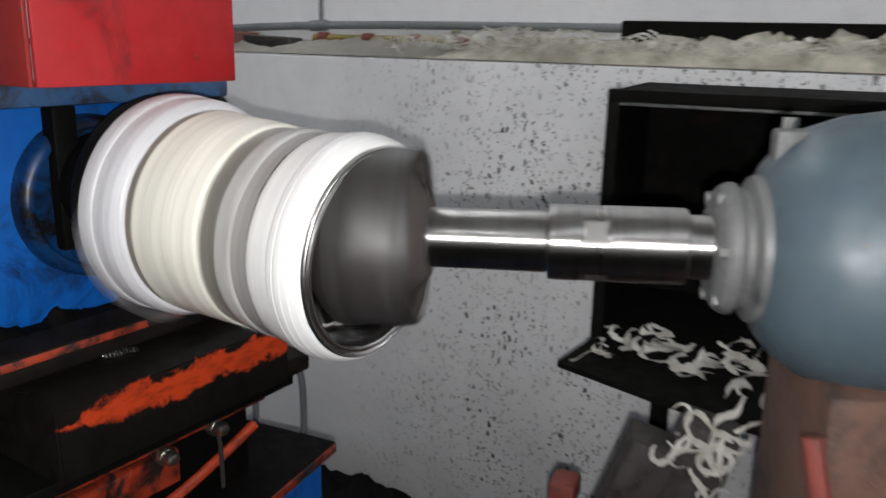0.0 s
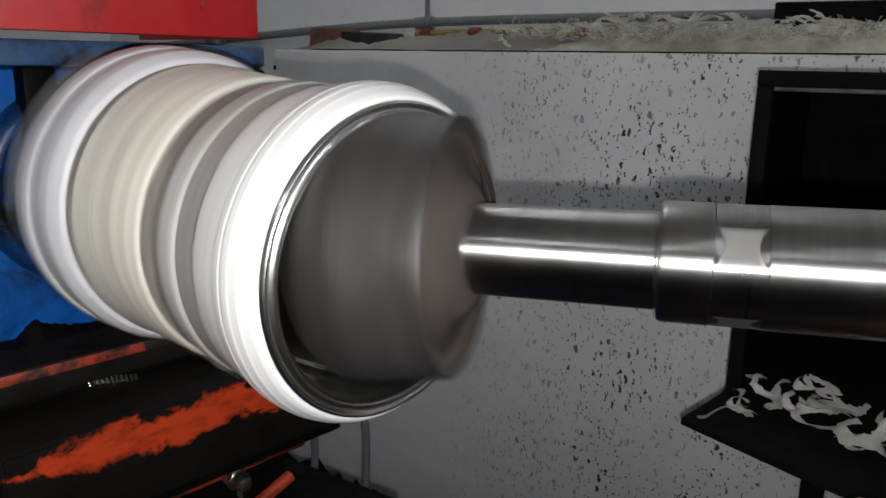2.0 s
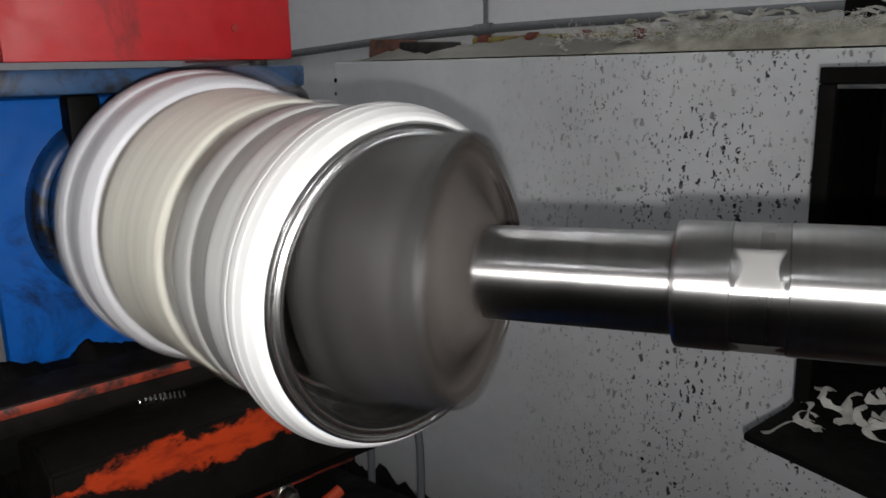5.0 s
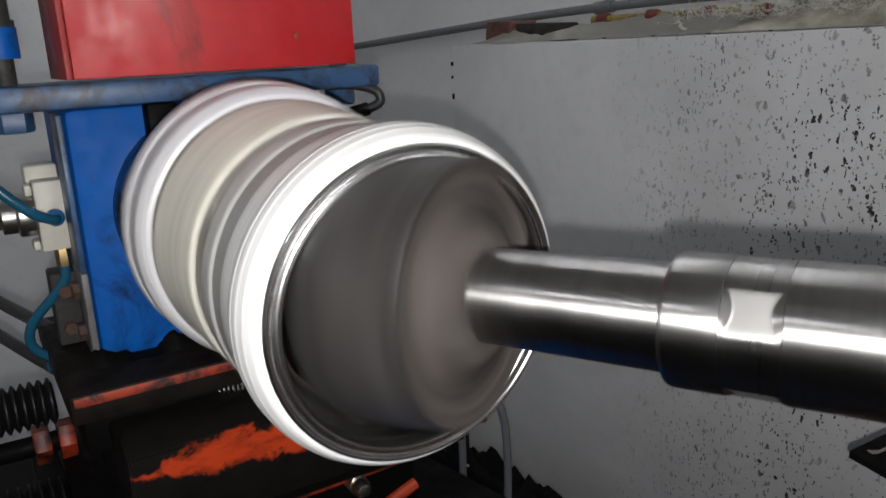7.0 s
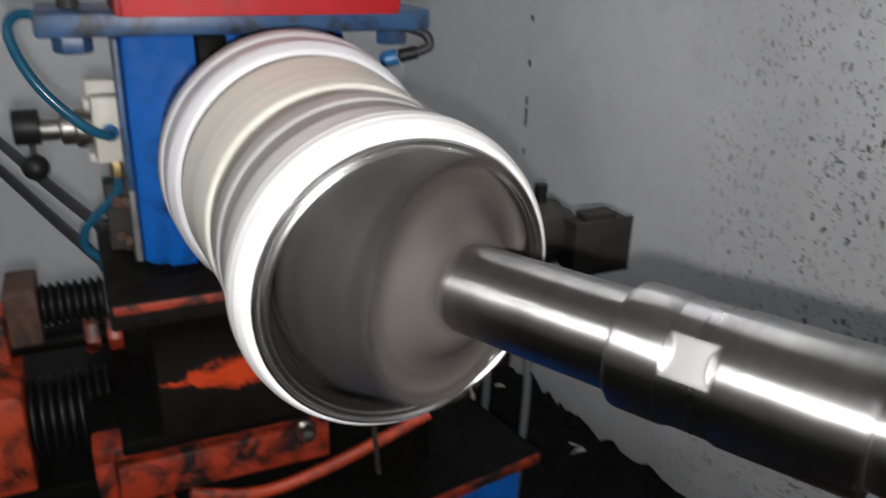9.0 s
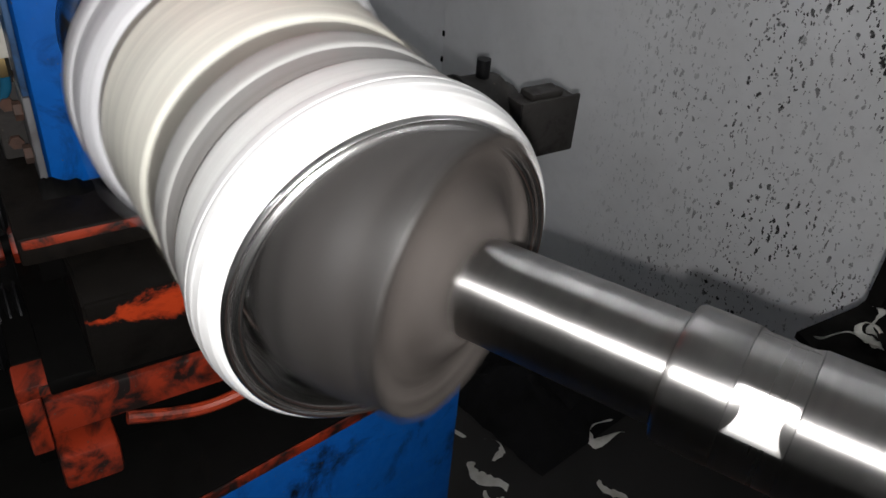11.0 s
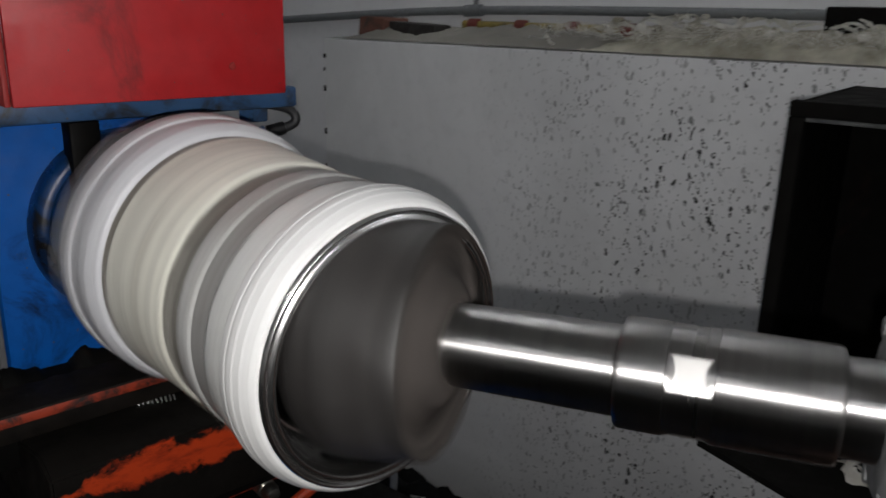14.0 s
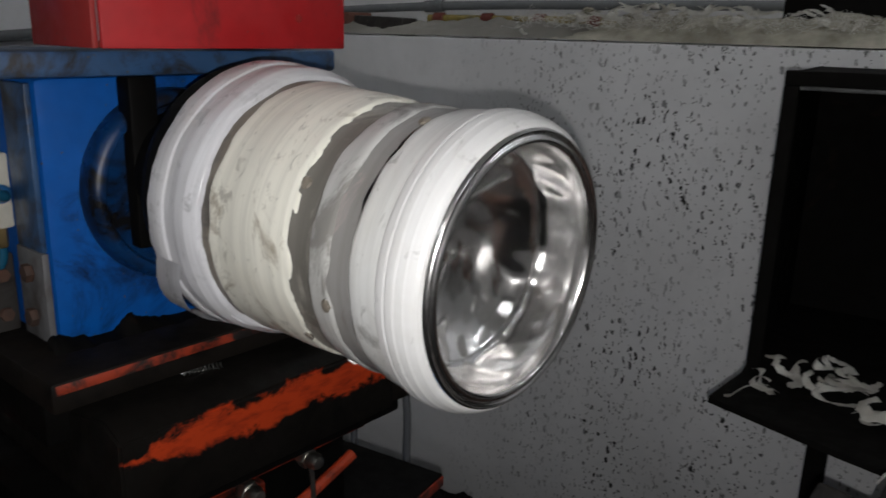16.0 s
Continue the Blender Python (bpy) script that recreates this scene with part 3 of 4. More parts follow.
# ---- polishing spindle ----
def spindle():
    t = thing("polishing_spindle", Matrix.Translation(TOOL_END) @ TOOL_DIR, "steel spindle with grey felt wheel and enamelled motor housing", "polishing spindle")
    back = [(0.005, 0.0), (0.005, 0.031), (0.004, 0.036), (0.000, 0.043), (-0.006, 0.050), (-0.0105, 0.057), (-0.0125, 0.064), (-0.0115, 0.072), (-0.0085, 0.079), (-0.0055, 0.0832), (-0.0050, 0.0842)]
    side = [(-0.0050, 0.0842), (-0.0075, 0.0850), (-0.014, 0.0852), (-0.022, 0.0860), (-0.035, 0.0884), (-0.048, 0.0902), (-0.060, 0.0904), (-0.072, 0.0890), (-0.082, 0.0862)]
    face = [(-0.0815, 0.0863), (-0.092, 0.0790), (-0.102, 0.0660), (-0.109, 0.0470), (-0.113, 0.0260), (-0.114, 0.0)]
    wheel = part("wheel", revolve(side, 96, 0.0065, 5, ragged=0.006), M_FELT, t, "blurred grey felt polishing wheel", 60)
    part("wheel_back", revolve(back, 96, 0.0065, 5, ragged=0.006), M_FELTBACK, wheel, "brownish felt back with worn rings", 60)
    part("wheel_face", revolve(face, 96, 0.0040, 5), M_FELTDARK, wheel, "compound-blackened front face", 60)
    part("wheel_core", revolve([(-0.1120, 0.0230), (-0.1148, 0.0185), (-0.1150, 0.0)], 32), M_FELTBROWN, wheel, "brown wheel core")
    part("shaft", revolve(rounded([(-0.004, 0.0), (-0.004, 0.0285), (0.0, 0.0295), (0.115, 0.0300), (0.119, 0.0300), (0.1195, 0.029), (0.121, 0.029)], 0.001), 96), M_SHAFT, t, "turned steel shaft")
    part("thick_shaft", revolve(rounded([(0.1205, 0.0), (0.1205, 0.0355), (0.123, 0.0366), (0.1505, 0.0366), (0.151, 0.0330), (0.179, 0.0330), (0.1795, 0.0366), (0.246, 0.0366), (0.249, 0.0355), (0.249, 0.030)], 0.0008), 96), M_SHAFT, t, "thicker turned shaft section")
    bm = bmesh.new()
    rows = []
    # four milled flats; waist and scalloped ends give their spinning glint its hourglass
    for step in range(13):
        u = step / 6 - 1
        row = []
        for k in range(96):
            a = 2 * math.pi * k / 96
            off = (a - radians(59) + math.pi / 4) % (math.pi / 2) - math.pi / 4
            waist = 0.0095 + 0.0045 * min(1, abs(off) / radians(19)) ** 2
            r = min(0.0364, 0.0346 / math.cos(off)) if 0 < step < 12 else 0.0363
            x = 0.165 + (0.0143 * u if step in (0, 12) else waist * u * 1.15)
            row.append(bm.verts.new((x, r * math.cos(a), r * math.sin(a))))
        rows.append(row)
    for step, (p, q) in enumerate(zip(rows, rows[1:])):
        for k in range(96):
            f = bm.faces.new((p[k], p[(k + 1) % 96], q[(k + 1) % 96], q[k]))
            mid = 2 * math.pi * (k + 0.5) / 96
            off = (mid - radians(59) + math.pi / 4) % (math.pi / 2) - math.pi / 4
            f.material_index = 1 if abs(off) < radians(18) and 0 < step < 11 else 0
    bmesh.ops.recalc_face_normals(bm, faces=bm.faces)
    part("wrench_flat", bm, M_SHAFT, t, "milled wrench flats, waisted to the outline of their spinning glint", 20).data.materials.append(M_FLAT)
    part("seal_neck", revolve(rounded([(0.247, 0.0), (0.247, 0.030), (0.276, 0.031), (0.278, 0.036)], 0.001), 64), M_SHAFT, t)
    cap = part("bearing_cap", revolve(rounded([(0.270, 0.030), (0.270, 0.046), (0.276, 0.058), (0.283, 0.062), (0.290, 0.062), (0.292, 0.056), (0.300, 0.056), (0.304, 0.068), (0.314, 0.070)], 0.0015), 72), M_HOUSEWORN, t, "worn pale bearing cap")
    for k in range(6):
        part("cap_bolt", moved(hexagon(0.007, 0.007), pose(0, 0, 0, 60 * k + 20, 0, 0) @ Matrix.Translation((0.270, 0, 0.053))), M_HOUSEWORN, cap)
    prof = [(0.310, 0.066), (0.318, 0.084), (0.332, 0.100), (0.352, 0.114), (0.380, 0.124), (0.420, 0.130), (0.52, 0.131), (0.70, 0.131), (0.715, 0.12), (0.72, 0.0)]
    part("motor_housing", revolve(prof, 96), M_HOUSE, t, "rounded blue-grey enamelled motor housing", 60)
    saddle = join(box(0.36, 0.72, -0.10, 0.10, -0.42, -0.100, bevel=0.012), box(0.33, 0.72, -0.13, 0.13, -0.44, -0.360, bevel=0.01))
    part("saddle", saddle, M_RUST, t, "rusty brown motor saddle")
    part("saddle_cable", tube([(0.345, -0.115, -0.13), (0.36, -0.13, -0.20), (0.40, -0.135, -0.28), (0.47, -0.135, -0.35)], 0.009, 10), M_CLIPRED, t, "dull red cable")
    lug = join(box(0.318, 0.346, -0.012, 0.012, 0.082, 0.112, bevel=0.004))
    eye = part("eye_lug", lug, M_HOUSEWORN, t)
    part("lug_bolt", moved(hexagon(0.007, 0.012), Matrix.Translation((0.331, 0, 0.110)) @ AXIS_Z), M_BRIGHT, eye)
    return t


polishing_spindle = spindle()
felt_wheel = next(o for o in polishing_spindle.children if o.name == "wheel")


# ---- machine head (local: x along the chuck axis, y across, z up from the floor) ----
def red_guard():
    t = thing("red_guard", HEAD, "scratched red painted steel guard box over the chuck", "guard")
    front = part("front_plate", box(-0.331, -0.325, -0.141, 0.123, 1.307, 1.520, bevel=0.0015), M_RED, t, "bright red front plate")
    part("side_plate", box(-0.445, -0.3315, -0.146, -0.1405, 1.307, 1.520, bevel=0.0015), M_DARKRED, t, "dull red side plate")
    part("side_plate", box(-0.56, -0.3315, 0.1165, 0.122, 1.307, 1.520, bevel=0.0015), M_DARKRED, t, "dull red side plate")
    part("top_plate", box(-0.56, -0.3315, -0.1400, 0.1160, 1.512, 1.520, bevel=0.001), M_RED, t)
    part("lower_lip", box(-0.345, -0.3315, -0.1395, 0.1155, 1.307, 1.313, bevel=0.001), M_RUST, t)
    for y in (0.062,):
        part("rivet", moved(revolve([(0, 0.004), (0.0015, 0.0035), (0.0022, 0.0)], 12), Matrix.Translation((-0.325, y, 1.336))), M_DARKRED, front)
    return t


def head_column():
    t = thing("head_column", HEAD, "blue painted cast headstock column with worn grey edges", "headstock")
    part("column", box(-0.66, -0.475, -0.138, 0.115, 1.001, 1.276, bevel=0.010), M_BLUE, t, "bright blue casting")
    part("edge_plate", box(-0.535, -0.480, -0.1445, -0.1385, 1.103, 1.270, bevel=0.001), M_BLUEGREY, t, "chipped blue-grey edge plate")
    edge = part("bolt_plate", box(-0.538, -0.478, -0.1455, -0.1385, 1.006, 1.102, bevel=0.001), M_EDGE, t, "bare worn steel bolt plate")
    for z in (1.030, 1.078):
        part("edge_bolt", moved(hexagon(0.010, 0.008), Matrix.Translation((-0.508, -0.1457, z)) @ pose(0, 0, 0, 0, 0, -90)), M_RUST, edge, "rusty hex bolt")
    # clamping bridge over the column
    part("bridge", join(box(-0.56, -0.43, -0.216, 0.204, 1.2775, 1.302, bevel=0.004)), M_BLUEGREY, t, "chipped blue bridge plate")
    pad = part("foot_pad", box(-0.60, -0.56, -0.170, -0.1410, 1.001, 1.088, bevel=0.003), M_IRON, t, "rusty bolted pad")
    for z in (1.022, 1.066):
        part("pad_bolt", moved(hexagon(0.008, 0.007), Matrix.Translation((-0.56, -0.156, z))), M_RUST, pad)
    for y in (-0.047, 0.075):
        part("clamp_bar", box(-0.462, -0.436, y - 0.016, y + 0.016, 1.10, 1.277, bevel=0.004), M_GREASE, t, "greasy black clamp bar")
    nose = [(-0.470, 0.0), (-0.470, 0.066), (-0.362, 0.068), (-0.348, 0.100), (-0.336, 0.116), (-0.324, 0.1195), (-0.306, 0.1200), (-0.3035, 0.114), (-0.3030, 0.06)]
    part("spindle_nose", moved(revolve(rounded(nose, 0.002), 72), Matrix.Translation((0, 0.004, 1.175))), M_GREASE, t, "black greasy spindle nose")
    part("blue_ring", moved(revolve(rounded([(-0.4735, 0.050), (-0.4735, 0.105), (-0.452, 0.104), (-0.446, 0.099), (-0.444, 0.090), (-0.452, 0.088), (-0.454, 0.050)], 0.003), 72), Matrix.Translation((0, 0, 1.158))), M_BLUEDIRTY, t, "blue bearing cover ring")
    # studs through the bridge
    for y in (-0.182, 0.180):
        stud = part("stud", moved(revolve([(1.262, 0.0), (1.262, 0.011), (1.345, 0.011), (1.345, 0.017), (1.365, 0.017), (1.365, 0.014), (1.50, 0.014), (1.5, 0.0)], 20), Matrix.Translation((-0.495, y, 0)) @ AXIS_Z), M_IRON, t, "threaded clamp stud")
        part("stud_nut", moved(hexagon(0.020, 0.022), Matrix.Translation((-0.495, y, 1.2552)) @ AXIS_Z), M_BLUEGREY, stud, "blue hex nut")
    part("stud_sleeve", moved(revolve([(0, 0.012), (0, 0.018), (0.03, 0.018), (0.03, 0.012)], 20), Matrix.Translation((-0.495, -0.182, 1.328)) @ AXIS_Z), M_BLUE, t)
    return t


def cross_slide():
    t = thing("cross_slide", HEAD, "greasy black and orange cross slide under the headstock", "machine slide")
    part("saddle_plate", join(box(-0.70, -0.395, -0.184, 0.235, 0.968, 1.0005, bevel=0.004)), M_OILIRON, t, "dark saddle plate")
    part("edge_stripe", box(-0.3949, -0.3932, -0.180, 0.190, 0.988, 0.998, bevel=0.0006), M_STRIPE, t, "worn orange edge stripe")
    part("slot_body", box(-0.69, -0.455, -0.170, 0.225, 0.905, 0.9675, bevel=0.004), M_GREASE, t, "black greasy recess")
    bm = bmesh.new()
    sec = [(-0.68, 0.842), (-0.356, 0.842), (-0.352, 0.848), (-0.352, 0.938), (-0.385, 0.952), (-0.68, 0.904)]
    a = [bm.verts.new((x, -0.145, z)) for x, z in sec]
    b = [bm.verts.new((x, 0.232, z)) for x, z in sec]
    bm.faces.new(a)
    bm.faces.new(b)
    for k in range(6):
        bm.faces.new((a[k], a[(k + 1) % 6], b[(k + 1) % 6], b[k]))
    bmesh.ops.recalc_face_normals(bm, faces=bm.faces)
    bmesh.ops.bevel(bm, geom=bm.edges[:], offset=0.003, segments=2, affect="EDGES")
    part("slide_body", bm, M_SLIDE, t, "greasy slide body with orange paint remains")
    part("gib_rail", box(-0.70, -0.372, -0.190, 0.262, 0.822, 0.8415, bevel=0.003), M_GREASE, t, "black gib rail")
    part("rail_stripe", box(-0.3955, -0.3935, -0.200, 0.215, 0.808, 0.8195, bevel=0.0006), M_STRIPE, t, "orange stripe along the rail")
    # slotted apron below
    part("apron", join(box(-0.44, -0.396, -0.222, 0.222, 0.803, 0.8215, bevel=0.003), box(-0.44, -0.396, -0.222, -0.200, 0.722, 0.8025, bevel=0.003), box(-0.44, -0.404, -0.199, 0.06, 0.735, 0.788, bevel=0.004)), M_ORANGECLEAN, t, "slotted orange apron")
    part("apron_back", box(-0.68, -0.4405, -0.220, 0.222, 0.662, 0.8215, bevel=0.003), M_GREASE, t)
    bow = [(-0.405, -0.12, 0.727), (-0.400, -0.04, 0.708), (-0.398, 0.03, 0.716), (-0.398, 0.12, 0.742), (-0.40, 0.20, 0.768)]
    part("curved_rib", tube(bow, 0.008, 10), M_ORANGE, t, "greasy curved orange rib")
    part("corner_foot", box(-0.44, -0.385, -0.200, -0.135, 0.662, 0.715, bevel=0.006), M_ORANGECLEAN, t, "orange corner foot")
    part("corner_plate", box(-0.68, -0.372, 0.2325, 0.300, 0.835, 0.866, bevel=0.004), M_OILIRON, t, "dark end plate")
    for y, z in ((0.112, 0.805), (0.022, 0.798)):
        n = join(moved(hexagon(0.014, 0.014), Matrix.Translation((-0.396, y, z))), moved(revolve([(0.0, 0.010), (0.010, 0.0115), (0.018, 0.008), (0.021, 0.0)], 16), Matrix.Translation((-0.383, y, z))))
        part("grease_nipple", n, M_NICKEL, t, "dull steel grease nipple")
    part("drain_tube", tube([(-0.385, 0.112, 0.806), (-0.380, 0.113, 0.78), (-0.384, 0.118, 0.735), (-0.388, 0.122, 0.70)], 0.0035, 8), M_IRON, t)
    spring = [(-0.430 + 0.0065 * math.cos(k * 1.05), -0.030 + 0.0009 * k, 0.955 - 0.0002 * k + 0.0065 * math.sin(k * 1.05)) for k in range(60)]
    part("coil_spring", tube(spring, 0.0018, 6, 1), M_BRIGHT, t, "small bright coil spring")
    return t


def bellows(y0, y1, x, z, r, n):
    prof = [(y0, 0.0)]
    for k in range(n):
        w = (y1 - y0) / n
        prof += [(y0 + w * k, r * 0.74), (y0 + w * (k + 0.4), r), (y0 + w * (k + 0.6), r), (y0 + w * (k + 1), r * 0.74)]
    return moved(revolve(prof + [(y1, 0.0)], 28), Matrix.Translation((x, 0, z)) @ AXIS_Y)


def feed_screw():
    t = thing("feed_screw", HEAD, "greasy feed screw with bellows and orange lock nuts", "feed screw")
    part("bellows", bellows(-0.262, -0.1845, -0.60, 0.923, 0.029, 8), M_RUBBER, t, "black ribbed rubber bellows")
    part("end_block", box(-0.64, -0.565, -0.300, -0.2625, 0.885, 0.962, bevel=0.004), M_RUST, t, "rusty end block")
    part("lower_bellows", bellows(-0.292, -0.191, -0.56, 0.785, 0.052, 9), M_RUBBER, t, "black ribbed rubber bellows")
    part("lower_end_block", join(box(-0.63, -0.50, -0.350, -0.2925, 0.715, 0.852, bevel=0.006), box(-0.60, -0.53, -0.362, -0.3495, 0.74, 0.82, bevel=0.004)), M_ORANGE, t, "orange end block")
    part("mid_block", box(-0.665, -0.585, -0.338, -0.305, 0.838, 0.912, bevel=0.005), M_ORANGE, t, "orange bearing block")
    screw = part("screw", moved(revolve([(-0.40, 0.0), (-0.40, 0.013), (-0.17, 0.013), (-0.17, 0.0)], 20), Matrix.Translation((-0.615, 0, 0.864)) @ AXIS_Y), M_GREASE, t, "greasy threaded rod")
    for y in (-0.188, -0.216):
        part("lock_nut", moved(hexagon(0.025, 0.019), Matrix.Translation((-0.615, y, 0.864)) @ AXIS_Y), M_ORANGECLEAN, screw, "orange hex lock nut")
    part("tie_bar", box(-0.66, -0.50, -0.30, -0.2205, 0.6625, 0.712, bevel=0.004), M_GREASE, t)
    return t


def drive_motor():
    t = thing("drive_motor", HEAD @ pose(-0.615, 0.222, 0.922), "dark drive motor with terminal box behind the chuck", "motor")
    body = part("motor_body", moved(revolve(rounded([(0.02, 0.0), (0.02, 0.046), (0.025, 0.056), (0.30, 0.056), (0.305, 0.046), (0.33, 0.034), (0.33, 0.0)], 0.003), 40), AXIS_Y), M_IRON, t, "dark finned motor body")
    for k in range(9):
        part("cooling_rib", moved(revolve([(0, 0.0555), (0, 0.061), (0.004, 0.061), (0.004, 0.0555)], 40, closed=True), Matrix.Translation((0, 0.05 + k * 0.022, 0)) @ AXIS_Y), M_IRON, body)
    part("terminal_box", join(box(0.035, 0.080, 0.29, 0.395, -0.050, 0.038, bevel=0.006), box(0.0805, 0.087, 0.287, 0.398, -0.054, 0.042, bevel=0.003), box(0.045, 0.078, 0.31, 0.37, 0.0385, 0.050, bevel=0.004)), M_IRON, t, "black terminal box")
    part("motor_bracket", box(-0.06, 0.06, -0.012, 0.0195, -0.075, 0.055, bevel=0.004), M_IRON, t, "bolted mounting bracket")
    part("connector", moved(revolve([(0, 0), (0, 0.011), (0.03, 0.011), (0.03, 0.0)], 16), Matrix.Translation((0.0, 0.27, 0.054)) @ AXIS_Z), M_RUBBER, t)
    return t


def valve():
    t = thing("air_valve", HEAD, "cream pneumatic hand valve with black lever knob", "valve")
    part("valve_body", join(box(-0.575, -0.545, -0.172, -0.1410, 1.118, 1.197, bevel=0.003), box(-0.605, -0.5755, -0.176, -0.1410, 1.150, 1.212, bevel=0.004), box(-0.572, -0.548, -0.180, -0.1725, 1.182, 1.194, bevel=0.002), box(-0.572, -0.548, -0.180, -0.1725, 1.120, 1.131, bevel=0.002)), M_VALVE, t, "cream valve block")
    cyl = part("cylinder", moved(revolve(rounded([(-0.228, 0.0), (-0.228, 0.013), (-0.208, 0.013), (-0.206, 0.019), (-0.192, 0.019), (-0.190, 0.024), (-0.1730, 0.024), (-0.1730, 0.0)], 0.001), 28), Matrix.Translation((-0.562, 0, 1.160)) @ AXIS_Y), M_NICKEL, t, "nickel-plated cylinder")
    part("end_cap", moved(revolve(rounded([(-0.256, 0.0), (-0.256, 0.0205), (-0.228, 0.0205), (-0.228, 0.0)], 0.002), 24), Matrix.Translation((-0.562, 0, 1.164)) @ AXIS_Y), M_RUBBER, cyl, "black end cap")
    lever = part("lever", tube([(-0.562, -0.238, 1.150), (-0.560, -0.239, 1.138), (-0.559, -0.239, 1.125)], 0.004, 8), M_IRON, t)
    bm = bmesh.new()
    bmesh.ops.create_uvsphere(bm, u_segments=20, v_segments=12, radius=0.0155)
    part("knob", moved(bm, Matrix.Translation((-0.558, -0.239, 1.117))), M_RUBBER, lever, "round black knob")
    part("elbow_fitting", moved(revolve(rounded([(0, 0), (0, 0.009), (0.012, 0.010), (0.018, 0.006), (0.018, 0)], 0.001), 18), Matrix.Translation((-0.545, -0.155, 1.157))), M_TEAL, t, "blue push-in fitting")
    part("outlet", moved(hexagon(0.008, 0.022), Matrix.Translation((-0.56, -0.152, 1.096)) @ AXIS_Z), M_BRASS, t, "brass outlet")
    return t


red_guard()
head_column()
cross_slide()
feed_screw()
drive_motor()
valve()

HOSES = (
    ("air_hose", M_HOSE, 0.0058, [(-0.529, -0.155, 1.157), (-0.520, -0.160, 1.158), (-0.512, -0.182, 1.172), (-0.515, -0.218, 1.212), (-0.525, -0.238, 1.250), (-0.535, -0.243, 1.278), (-0.545, -0.232, 1.290), (-0.550, -0.216, 1.290)], "dark blue pneumatic hose looping up from the valve"),
    ("air_hose", M_HOSE, 0.0058, [(-0.560, -0.152, 1.098), (-0.560, -0.154, 1.080), (-0.564, -0.170, 1.060), (-0.575, -0.195, 1.030), (-0.585, -0.198, 1.000), (-0.590, -0.175, 0.975), (-0.60, -0.183, 0.965)], "dark blue pneumatic hose hanging below the valve"),
    ("sensor_cable", M_CABLE, 0.0058, [(-0.46, 0.150, 1.280), (-0.452, 0.175, 1.280), (-0.445, 0.203, 1.272), (-0.442, 0.208, 1.258), (-0.445, 0.192, 1.250)], "grey cable curling under the bridge plate"),
)
for name, m, r, pts, label in HOSES:
    solid(name, tube(pts, r, 12), m, label, "hose" if "hose" in name else "cable", m=HEAD)
plug = thing("cable_plug", HEAD, "blue and black cable plug hanging beside the guard", "plug")
part("plug_body", moved(revolve(rounded([(0, 0), (0, 0.008), (0.022, 0.0085), (0.024, 0.0)], 0.001), 18), Matrix.Translation((-0.445, 0.194, 1.251)) @ pose(0, 0, 0, 0, 14, -110)), M_RUBBER, plug)
part("plug_tip", moved(revolve(rounded([(0.0242, 0), (0.0242, 0.0095), (0.040, 0.0095), (0.046, 0.005), (0.046, 0.0)], 0.001), 18), Matrix.Translation((-0.445, 0.194, 1.251)) @ pose(0, 0, 0, 0, 14, -110)), M_TEAL, plug, "blue plug tip")

# black cables sagging behind the valve to the side wall
for dz, dx in ((0.0, 0.0), (-0.055, 0.02)):
    solid("wall_cable", tube([(-1.02 + dx, 0.64, 0.995 + dz), (-1.2, 0.605, 1.015 + dz), (-1.5, 0.54, 1.065 + dz), (-2.1, 0.40, 1.15 + dz), (-2.895, 0.2, 1.27 + dz)], 0.0085, 10), M_CABLE, "black power cable strung to the side wall", "cable", group="wall cables")


# ---- machine base ----
def base():
    t = thing("machine_base", pose(0, 0, 0), "blue machine base with red-edged table top", "machine base")
    part("cabinet", box(-1.16, -0.670, 0.47, 1.12, 0.0, 0.640, bevel=0.02), M_BLUE, t, "blue sheet-steel cabinet")
    part("table_top", box(-1.18, -0.660, 0.45, 1.14, 0.6405, 0.6615, bevel=0.004), M_GREASE, t, "greasy black table top")
    part("table_edge", box(-0.6595, -0.6560, 0.455, 1.135, 0.644, 0.660, bevel=0.001), M_ORANGECLEAN, t, "red-orange table edge")
    return t


base()


